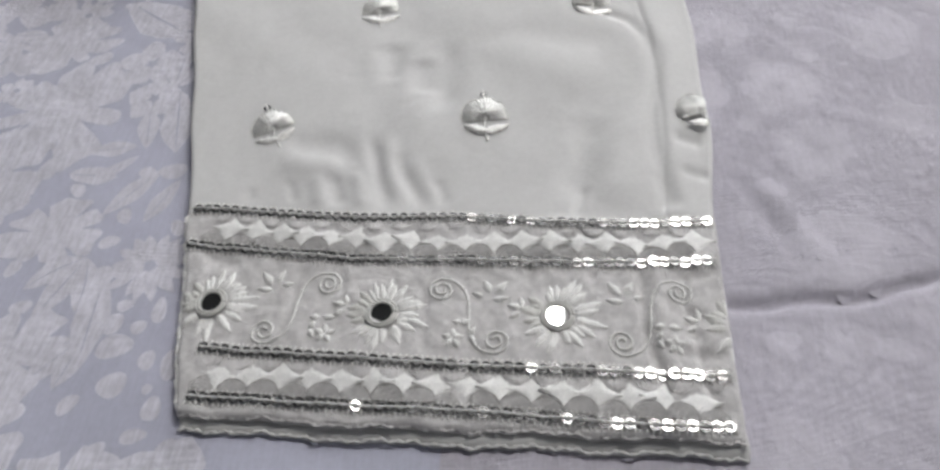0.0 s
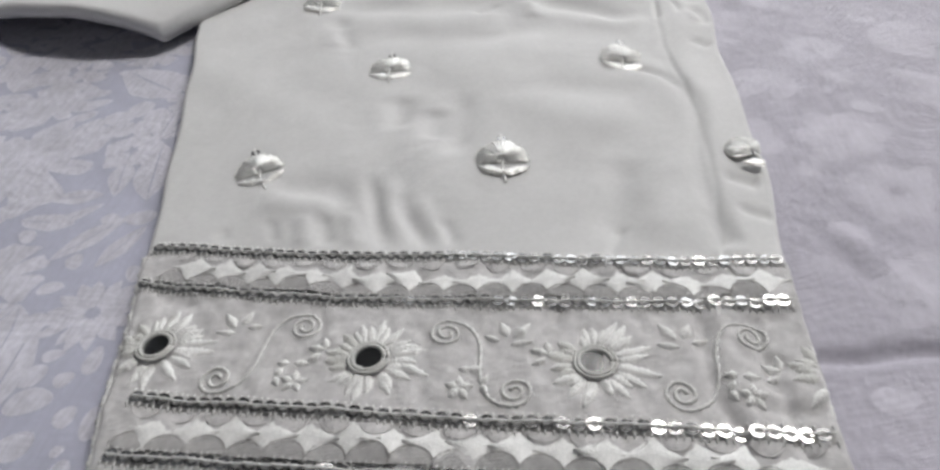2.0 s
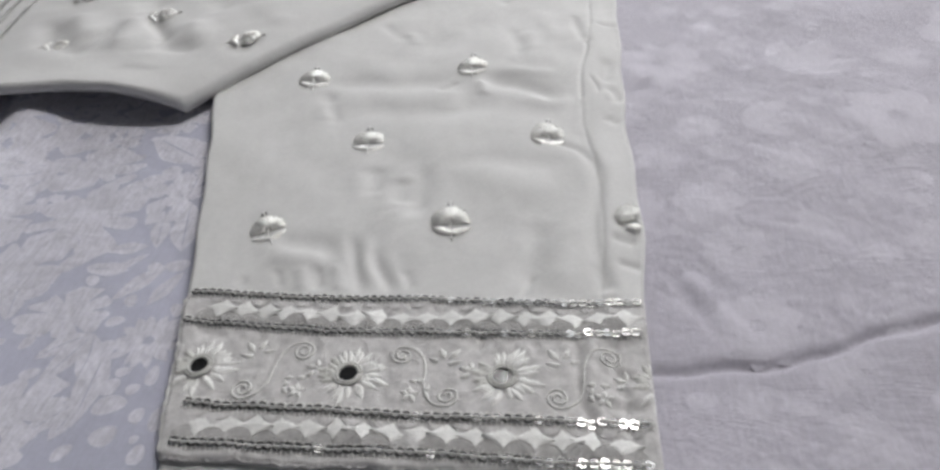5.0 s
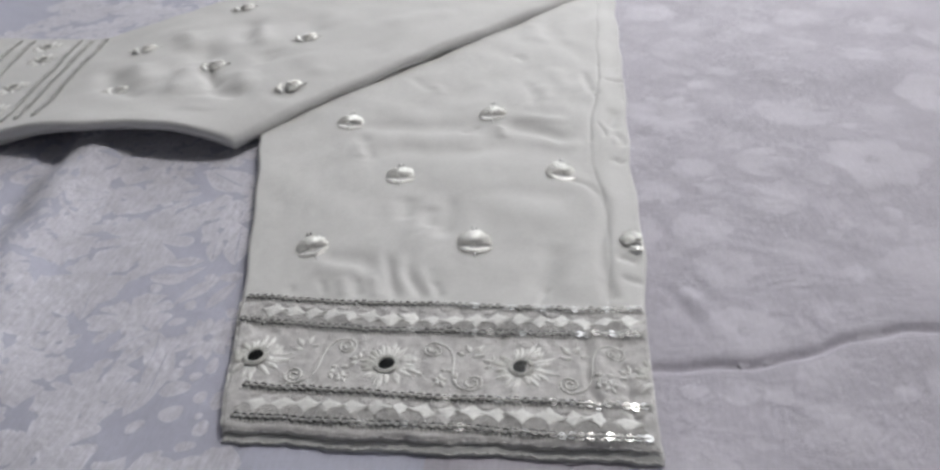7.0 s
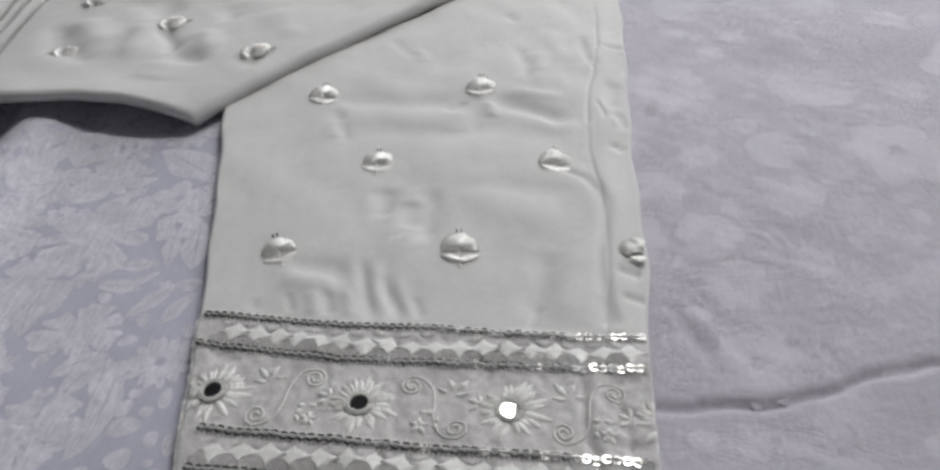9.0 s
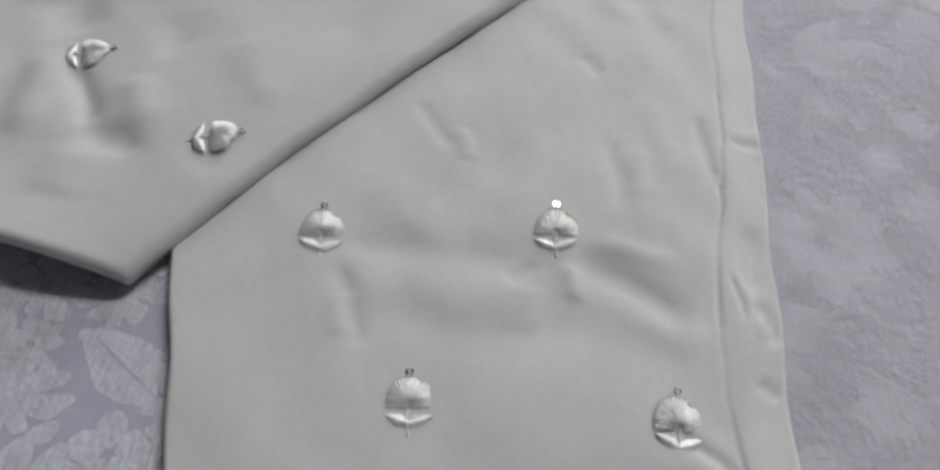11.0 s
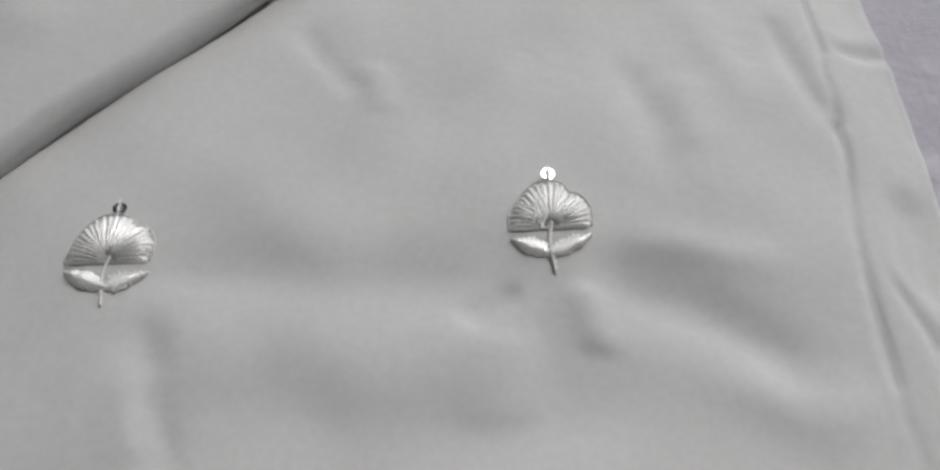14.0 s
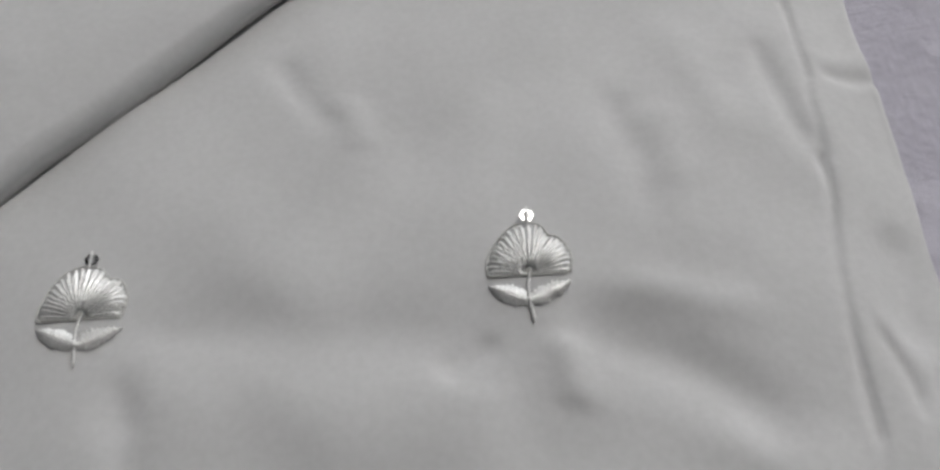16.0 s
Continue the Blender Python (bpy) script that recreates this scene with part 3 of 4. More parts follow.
for x, y, d, l, w in ((-0.185, 0.091, -4, 0.028, 0.013), (-0.181, 0.107, 10, 0.028, 0.011), (-0.156, 0.063, 54, 0.039, 0.012), (-0.132, 0.058, 69, 0.031, 0.010), (-0.130, 0.106, 103, 0.050, 0.019),
                      (-0.1345, -0.027, 97, 0.058, 0.016), (-0.212, 0.046, 104, 0.036, 0.014), (-0.189, 0.219, -32, 0.030, 0.011), (-0.202, 0.241, -35, 0.060, 0.030), (-0.155, 0.141, -77, 0.032, 0.012), (-0.172, 0.084, 42, 0.030, 0.008)):
    one("woven_leaf", flat_leaf, x, y, math.radians(d), l, w)
    taken.append((x + l / 2 * math.cos(math.radians(d)), y + l / 2 * math.sin(math.radians(d)), l * 0.42))
for x, y, r, n in ((-0.120, 0.032, 0.021, 15), (-0.262, 0.245, 0.027, 6), (-0.166, 0.178, 0.020, 5)):
    one("woven_flower", flat_flower, x, y, r, random.random() * 6, n)
    taken.append((x, y, r))
for x, y, rx, ry, turn in ((-0.207, 0.138, 0.040, 0.046, 0.2), (-0.178, 0.052, 0.029, 0.022, 0.1), (-0.172, -0.020, 0.030, 0.028, 0.5), (-0.228, 0.200, 0.034, 0.026, 0.4), (-0.280, 0.140, 0.034, 0.040, 1.0),
                           (-0.248, 0.060, 0.030, 0.036, 0.6), (-0.232, -0.012, 0.032, 0.034, 0.0)):
    one("woven_blossom", flat_bloom, x, y, rx, ry, turn)
    taken.append((x, y, 0.9 * max(rx, ry)))
for x, y, wide, high, rows, turn in ((0.203, 0.404, 0.022, 0.020, 9, 0.15), (0.290, 0.020, 0.018, 0.018, 9, 0.0), (0.168, 0.299, 0.016, 0.010, 7, 1.2), (0.166, 0.272, 0.022, 0.010, 9, 0.9), (0.178, 0.352, 0.020, 0.014, 8, -0.5),
                                     (0.190, 0.440, 0.026, 0.012, 9, 0.6), (0.236, 0.000, 0.016, 0.008, 7, 0.8), (0.222, 0.330, 0.024, 0.016, 9, 0.3), (0.215, 0.470, 0.022, 0.014, 8, -0.2)):
    one("woven_hatching", flat_hatch, x, y, wide, high, rows, turn)
taken.append((-0.136, 0.002, 0.03))
tries = 0
while tries < 6000:
    tries += 1
    x, y = random.uniform(-0.62, 0.55), random.uniform(-0.20, 0.85)
    if np.interp(y, EDGE_Y, EDGE_L) + 0.02 < x < np.interp(y, EDGE_Y, EDGE_R) - 0.02 or (x < 0.1 and y > 0.45 and x > -0.3):
        continue
    size = random.choice((0.040, 0.034, 0.028, 0.022, 0.017, 0.012, 0.010, 0.007))
    tight = 0.54 if x < 0.03 else 0.9
    if size < 0.02 and abs(x + 0.05) > 0.40:
        continue
    if any((x - a) ** 2 + (y - b) ** 2 < (tight * (size + r)) ** 2 for a, b, r in taken):
        continue
    taken.append((x, y, size))
    bm = bmesh.new()
    if size < 0.012:
        flat_oval(bm, x, y, size * 0.8, size * 0.55, random.random() * 3)
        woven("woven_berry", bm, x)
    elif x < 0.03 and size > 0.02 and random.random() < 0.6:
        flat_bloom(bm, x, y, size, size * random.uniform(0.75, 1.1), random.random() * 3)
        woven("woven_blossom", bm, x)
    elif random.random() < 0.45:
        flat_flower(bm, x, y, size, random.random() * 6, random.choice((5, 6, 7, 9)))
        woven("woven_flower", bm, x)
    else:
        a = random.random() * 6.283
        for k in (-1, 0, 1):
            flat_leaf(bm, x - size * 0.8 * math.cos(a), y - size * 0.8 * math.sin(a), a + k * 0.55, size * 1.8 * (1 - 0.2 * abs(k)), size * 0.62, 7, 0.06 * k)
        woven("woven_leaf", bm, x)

# ---- the trousers: leg, cuff and hem ----
trousers = tagged(new("trousers"), "pale ivory-grey trousers with an embroidered sequinned cuff, lying flat", "trousers")

us = spread(230, 0.9)
vy = np.concatenate([np.arange(0, 0.52, 0.0016), np.linspace(0.5216, 0.98, 70)])
rows_x, rows_y = [], []
x0 = np.interp(us, (0, 1), (-0.1035, 0.1465))
base = line_y(0, x0)
for v in vy:
    y = base + v
    rows_y.append(y)
    rows_x.append(left_x(y) + us * (right_x(y) - left_x(y)))
X, Y = np.array(rows_x), np.array(rows_y)
shell("leg_front", X, Y, leg_z(X, Y), 0.0026, COTTON, trousers, "plain pale cotton-silk cloth")

vb = np.linspace(-0.0548, 1.02, 190)
ub = spread(70, 0.9)
Y = np.repeat(vb[:, None], 70, 1)
X = left_x(Y) - 0.0016 - 0.0008 * np.sin(Y * 33) + ub[None, :] * (right_x(Y) - left_x(Y) + 0.0022)
Y = Y + np.where(vb[:, None] < -0.04, (hem_y(X) + 0.0500), 0) * np.clip((-0.02 - vb[:, None]) / 0.03, 0, 1)
Z = -0.0072 + 0.0043 * np.clip((-0.040 - Y) / 0.010, 0, 1) - rim(X - X[:, :1], 0.003) - rim(X[:, -1:] - X, 0.004) + 0.0006 * np.sin(X * 60 + Y * 20) - rim(Y - Y[:1, :], 0.002)
shell("leg_back", X, Y, Z, 0.0030, COTTON, trousers, "back layer of the leg, showing under the front")

vc = np.linspace(0, 1, 76)
rows_x, rows_y = [], []
for v in vc:
    xg = np.interp(us, (0, 1), (-0.078 - 0.0255 * v, 0.145 + 0.0015 * v))
    y = hem_y(xg) * (1 - v) + (line_y(0, xg) + 0.0005) * v
    xl, xr = left_x(y), right_x(y)
    rows_x.append(xl + us * (xr - xl))
    rows_y.append(y)
X, Y = np.array(rows_x), np.array(rows_y)
Z = leg_z(X, Y) + 0.0003 - rim(Y - hem_y(X), 0.0022)
cuff = shell("cuff", X, Y, Z, 0.0024, CUFF, trousers, "dense embroidered cuff cloth")

for off, z, nm in ((0.0004, -0.0013, "hem_edge"), (-0.0046, -0.0040, "hem_edge")):
    bm = bmesh.new()
    pts = []
    for x in np.linspace(-0.0775, 0.1447, 260):
        pts.append((x, float(hem_y(x)) + off + 0.0004 * math.sin(x * 900 + 3 * math.sin(x * 90)), z + 0.0003 * math.sin(x * 260)))
    tube(bm, pts, 0.0007, 6, 0.25, 2)
    part(nm, bm, COTTON if off < 0 else CUFF, cuff, "rolled hem edge")

bm = bmesh.new()
pts = [(float(left_x(y)) + 0.0006 + 0.0004 * math.sin(y * 800), y, -0.0022) for y in np.linspace(-0.045, 0.056, 90)]
tube(bm, pts, 0.0014, 6, 0.22, 1)
part("side_overcast", bm, THREAD, cuff, "overcast stitches along the cuff's side")


# ---- sequinned tapes ----
def ring_mesh(name, outer, inner, h, n, material):
    """A flat cupped ring."""
    verts, faces = [], []
    for k in range(n):
        a = 2 * math.pi * k / n
        for r, z in ((outer, 0.0), (outer * 0.98, h), (inner, h), (inner * 1.04, 0.0)):
            verts.append((r * math.cos(a), r * math.sin(a), z))
    for k in range(n):
        for j in range(3):
            a, b = k * 4, (k + 1) % n * 4
            faces.append((a + j, b + j, b + j + 1, a + j + 1))
    me = bpy.data.meshes.new(name)
    me.from_pydata(verts, [], faces)
    me.materials.append(material)
    return me


SEQ = ring_mesh("sequin", 0.00242, 0.00122, 0.00018, 18, SEQUIN)
SMALL_SEQ = ring_mesh("sequin_small", 0.00205, 0.00105, 0.0002, 16, SEQUIN)


def tape(curve, zf, parent, pitch=0.0046, seed=1, width=0.0029):
    """A net tape along the curve with a row of sequins, the thread over them and picot stitches at both edges."""
    rnd = random.Random(seed)
    c = np.array(curve)
    d = np.gradient(c, axis=0)
    d /= np.linalg.norm(d, axis=1)[:, None]
    nrm = np.stack([-d[:, 1], d[:, 0]], 1)
    s = np.linspace(-1, 1, 5)
    X = c[:, None, 0] + nrm[:, None, 0] * s[None] * width
    Y = c[:, None, 1] + nrm[:, None, 1] * s[None] * width
    Z = zf(X, Y) + 0.0007 - 0.0004 * np.abs(s)[None]
    band = shell("sequin_tape", X, Y, Z, 0.0012, TAPE, parent, "narrow grey tape sewn with silver sequins")
    along = np.concatenate([[0], np.cumsum(np.linalg.norm(np.diff(c, axis=0), axis=1))])
    at = lambda q: (np.interp(q, along, c[:, 0]), np.interp(q, along, c[:, 1]))
    q, over, lean = 0.003, 0, [0.0, 0.0]
    while q < along[-1] - 0.002:
        x, y = at(q)
        over = 1 - over
        lean = [0.35 * a + rnd.gauss(0, 0.058) for a in lean]
        lift = float(zf(x, y)) + 0.0010 + 0.00020 * over
        m = Matrix.Translation((x, y, lift)) @ Euler((lean[0] + rnd.gauss(0, 0.022), lean[1] + rnd.gauss(0, 0.022), 0)).to_matrix().to_4x4()
        shared("sequin", SEQ, band, m)
        q += pitch * rnd.uniform(0.96, 1.05)
    bm = bmesh.new()
    pts = []
    for q in np.arange(0.001, along[-1] - 0.001, 0.0008):
        x, y = at(q)
        pts.append((x, y, 0.00172 + 0.00012 * math.sin(q * 1366)))
    tube(bm, pts, 0.00044, 5)
    drape(bm, zf)
    part("thread", bm, THREAD, band, "grey-white thread over the sequins")
    bm = bmesh.new()
    for side, ln in ((-1, 0.0011), (1, 0.0010)):
        for q in np.arange(0.001, along[-1] - 0.001, 0.00235):
            x, y = at(q + rnd.uniform(-0.0004, 0.0004))
            k = min(int(np.searchsorted(along, q)), len(c) - 1)
            nx, ny = nrm[k] * side
            a = Vector((x + nx * (width - 0.0009), y + ny * (width - 0.0009), 0))
            b = Vector((x + nx * (width + ln), y + ny * (width + ln), 0))
            ps = [a, (a + b) / 2, b]
            tube(bm, [(p.x, p.y, h) for p, h in zip(ps, (0.0009, 0.0011, 0.0003))], 0.00034, 5)
    drape(bm, zf)
    part("picot_stitches", bm, SATIN, band, "white picot stitches along both edges", kind="stuff")
    return band


spans = ((-0.1015, 0.1445), (-0.0985, 0.1440), (-0.0775, 0.1435), (-0.0760, 0.1415))
for k, (a, b) in enumerate(spans):
    xs = np.linspace(a, b, 120)
    tape(np.stack([xs, line_y(k, xs)], 1), leg_z, trousers, seed=k + 3)


# ---- scalloped bands between the tapes ----
def scallop_mesh(name, r, up, material, h):
    bm = bmesh.new()
    n = 12
    c = bm.verts.new((0, 0, h))
    rings = []
    for f, z in ((0.45, h), (0.85, h * 0.8), (1.0, -0.0002)):
        rings.append([bm.verts.new((r * 1.03 * f * math.cos(math.pi * k / n), up * r * f * math.sin(math.pi * k / n), z)) for k in range(n + 1)])
    for k in range(n):
        bm.faces.new((c, rings[0][k], rings[0][k + 1]))
        for p, q in zip(rings, rings[1:]):
            bm.faces.new((p[k], q[k], q[k + 1], p[k + 1]))
    tube(bm, [(r * 1.0 * math.cos(a), up * r * math.sin(a), 0.0006) for a in np.linspace(0.05, math.pi - 0.05, 17)], 0.00022, 5)
    bmesh.ops.recalc_face_normals(bm, faces=bm.faces[:])
    me = bpy.data.meshes.new(name)
    bm.to_mesh(me)
    bm.free()
    me.materials.append(material)
    me.polygons.foreach_set("use_smooth", [True] * len(me.polygons))
    return me


def star_mesh(name, a, b):
    """A four-pointed white satin patch, padded in the middle and grooved by its stitches."""
    bm = bmesh.new()
    rows = []
    for i in range(15):
        t = -1 + 2 * i / 14
        w = b * (1 - abs(t)) ** 1.6 + 0.0005
        rows.append([bm.verts.new((a * t, s * w, 0.0007 * (1 - s * s) + (0.00018 if i % 2 else 0) - 0.0002 * abs(s))) for s in (-1, -0.5, 0, 0.5, 1)])
    for p, q in zip(rows, rows[1:]):
        for j in range(4):
            bm.faces.new((p[j], p[j + 1], q[j + 1], q[j]))
    bmesh.ops.recalc_face_normals(bm, faces=bm.faces[:])
    me = bpy.data.meshes.new(name)
    bm.to_mesh(me)
    bm.free()
    me.materials.append(SATIN)
    me.polygons.foreach_set("use_smooth", [True] * len(me.polygons))
    return me


LOW = scallop_mesh("scallop", 0.0067, 1, SCALLOP, 0.0005)
HIGH = scallop_mesh("scallop_small", 0.0046, -1, CUFF, 0.0003)
STAR = star_mesh("star_patch", 0.0098, 0.0064)
rnd = random.Random(8)


def laid(x, y, lift, turn=0.0):
    """A pose on the leg at (x, y), tilted as the cloth lies there."""
    e = 0.002
    sx = (zt(x + e, y) - zt(x - e, y)) / (2 * e)
    sy = (zt(x, y + e) - zt(x, y - e)) / (2 * e)
    sx, sy = max(-0.4, min(0.4, sx)), max(-0.4, min(0.4, sy))
    return Matrix.Translation((x, y, zt(x, y) + lift)) @ Euler((math.atan(sy), -math.atan(sx), turn)).to_matrix().to_4x4()


for hi, lo, x in ((0, 1, -0.086), (2, 3, -0.070)):
    while x < 0.138:
        yl, yh = float(line_y(lo, x)), float(line_y(hi, x))
        turn = math.atan((float(line_y(lo, x + 0.005)) - float(line_y(lo, x - 0.005))) / 0.01)
        shared("scallop", LOW, cuff, laid(x, yl + 0.0026, 0.0006, turn + rnd.gauss(0, 0.07)) @ Matrix.Diagonal((rnd.uniform(0.92, 1.06), rnd.uniform(0.84, 1.10), 0.8, 1)))
        shared("scallop", HIGH, cuff, laid(x + 0.0005, yh - 0.0030, 0.0002, turn + rnd.gauss(0, 0.07)) @ Matrix.Diagonal((rnd.uniform(0.9, 1.08), rnd.uniform(0.8, 1.15), 0.8, 1)))
        if x < 0.132:
            shared("star_patch", STAR, cuff, laid(x + 0.0063, yl + 0.0108 + rnd.gauss(0, 0.0003), 0.0002, turn + rnd.gauss(0, 0.06)))
        x += 0.0127 * rnd.uniform(0.97, 1.03)


# ---- mirror flowers, scrolls and sprigs of the cuff ----
def mirror_flower(x, y, seed, tilt, clip=None):
    r = random.Random(seed)
    bm = bmesh.new()
    for rad, thick in ((0.0054, 0.0008), (0.0067, 0.0006)):
        pts = [(x + rad * math.cos(a), y + rad * math.sin(a), zt(x, y) + 0.0012) for a in np.linspace(0, 2 * math.pi, 49)]
        tube(bm, pts, thick, 6, 0.18, 1)
    if clip:
        bmesh.ops.bisect_plane(bm, geom=bm.verts[:] + bm.edges[:] + bm.faces[:], plane_co=(clip, 0, 0), plane_no=(1, 0, 0), clear_outer=True)
    flower = part("mirror_flower", bm, CORD, trousers, "thread ring around a round mirror with white petals")
    if not clip:
        bm = bmesh.new()
        bmesh.ops.create_circle(bm, cap_ends=True, segments=32, radius=0.0047)
        ext = bmesh.ops.extrude_face_region(bm, geom=bm.faces[:])
        for v in ext["geom"]:
            if isinstance(v, bmesh.types.BMVert):
                v.co.z += 0.0004
        glass = part("mirror", bm, MIRROR, flower, "small round mirror", smooth=False)
        glass.matrix_local = Matrix.Translation((x, y, zt(x, y) + 0.0004)) @ Euler(tilt).to_matrix().to_4x4()
    # Petals ending in 0 use greyer thread, imitating satin turned from the light.
    for deg, ln, w, lit in ((-62, 11, 4.2, 1), (-88, 11, 4.6, 1), (-112, 10, 4.0, 1), (-30, 12, 4.6, 1), (-10, 13.5, 4.8, 1), (12, 13, 4.6, 1), (34, 11, 4.2, 1), (62, 11, 4.4, 1), (84, 12, 4.2, 1),
                           (106, 9, 3.6, 1), (140, 8.5, 4.6, 0), (165, 10, 5.0, 0), (192, 9, 4.6, 0), (222, 9, 4.0, 1)):
        for da, part_len, off in ((0, 1.0, 0.0074), (11, 0.74, 0.0071)):
            a = math.radians(deg + da + r.gauss(0, 4))
            px, py = x + off * math.cos(a), y + off * math.sin(a)
            bm = bmesh.new()
            petal(bm, px, py, a + r.gauss(0, 0.16), ln * part_len * 0.001 * r.uniform(0.85, 1.1), w * 0.00112, 0.0010, 14, 5, 0.00042, 0.62, r)
            drape(bm, leg_z)
            if clip:
                bmesh.ops.bisect_plane(bm, geom=bm.verts[:] + bm.edges[:] + bm.faces[:], plane_co=(clip, 0, 0), plane_no=(1, 0, 0), clear_outer=True)
                if not bm.faces:
                    bm.free()
                    continue
            part("petal", bm, SATIN if lit else CORD, flower)
    return flower


mirror_flower(-0.077, 0.004, 1, (0.13, -0.05, 0))
mirror_flower(0.0, 0.0, 2, (0.10, -0.04, 0))
mirror_flower(0.075, 0.0, 3, (0.03, 0.12, 0))
mirror_flower(0.1500, -0.003, 4, (0, 0, 0), 0.1448)


def scroll(cx, cy, flip):
    """An S of chain stitch with a coil at either end."""
    pts = []
    for a in np.linspace(4.2 * math.pi, 0.5 * math.pi, 60):
        r = 0.0012 + 0.0046 * (4.2 * math.pi - a) / (3.7 * math.pi)
        pts.append((-0.0125 + r * math.cos(a), 0.0122 + r * math.sin(a)))
    for u in np.linspace(-0.93, 0.93, 30):
        pts.append((0.0121 * math.copysign(abs(u) ** 2.2, u), -0.0180 * math.sin(u * math.pi / 2)))
    for a in np.linspace(-0.5 * math.pi, 2.9 * math.pi, 55):
        r = 0.0058 - 0.0046 * (a + 0.5 * math.pi) / (3.4 * math.pi)
        pts.append((0.0118 + r * math.cos(a), -0.0122 + r * math.sin(a)))
    bm = bmesh.new()
    tube(bm, [(cx + flip * x, cy + y, 0.0004) for x, y in pts], 0.00064, 6, 0.42, 1)
    part("scroll", drape(bm, leg_z), THREAD, cuff, "raised chain-stitch scroll")


scroll(-0.0385, 0.003, -1)
scroll(0.0375, 0.000, 1)
scroll(0.1130, 0.000, -1)


def sprig(x, y, rows):
    """A small cluster of satin-stitch leaves: offset in mm, direction, length, width."""
    first = None
    for dx, dy, deg, ln, w in rows:
        bm = bmesh.new()
        petal(bm, x + dx * 0.001, y + dy * 0.001, math.radians(deg), ln * 0.0011, w * 0.0013, 0.0014, 12, 5, 0.00040)
        leaf = part("leaf" if first else "sprig", drape(bm, leg_z), SATIN, first or trousers, "" if first else "white satin-stitch leaves")
        first = first or leaf


for x, y, f in ((0.046, 0.011, 1), (-0.050, 0.015, -1), (0.1035, 0.010, -1)):
    sprig(x, y, [(0, 1, 90 + 25 * f, 6.5, 3.6), (2 * f, 0, 90 - 40 * f, 8, 3.6), (1 * f, -3, 90 - 85 * f, 7, 3.0), (-3 * f, -1, 90 + 70 * f, 5, 2.6)])
for x, y, f in ((0.0315, -0.0115, 1), (-0.0235, -0.010, -1), (0.122, -0.013, -1)):
    sprig(x, y, [(0, 0, 90, 4.5, 3), (0, 0, 162, 4.5, 3), (0, 0, 18, 4.5, 3), (0, 0, -54, 4.5, 3), (0, 0, 234, 4.5, 3), (7 * f, 2, 60, 4, 2.6), (7 * f, 2, -60, 4, 2.6), (2 * f, 8, 0, 5, 3.4), (3.5 * f, 8, 180, 4, 3.0)])
for x, y in ((0.0600, 0.004), (-0.016, 0.004), (0.133, 0.000)):
    sprig(x, y, [(0, 0, 100, 5, 3), (0, 0, 170, 6, 3.2), (-1, -2, 215, 5, 2.8)])


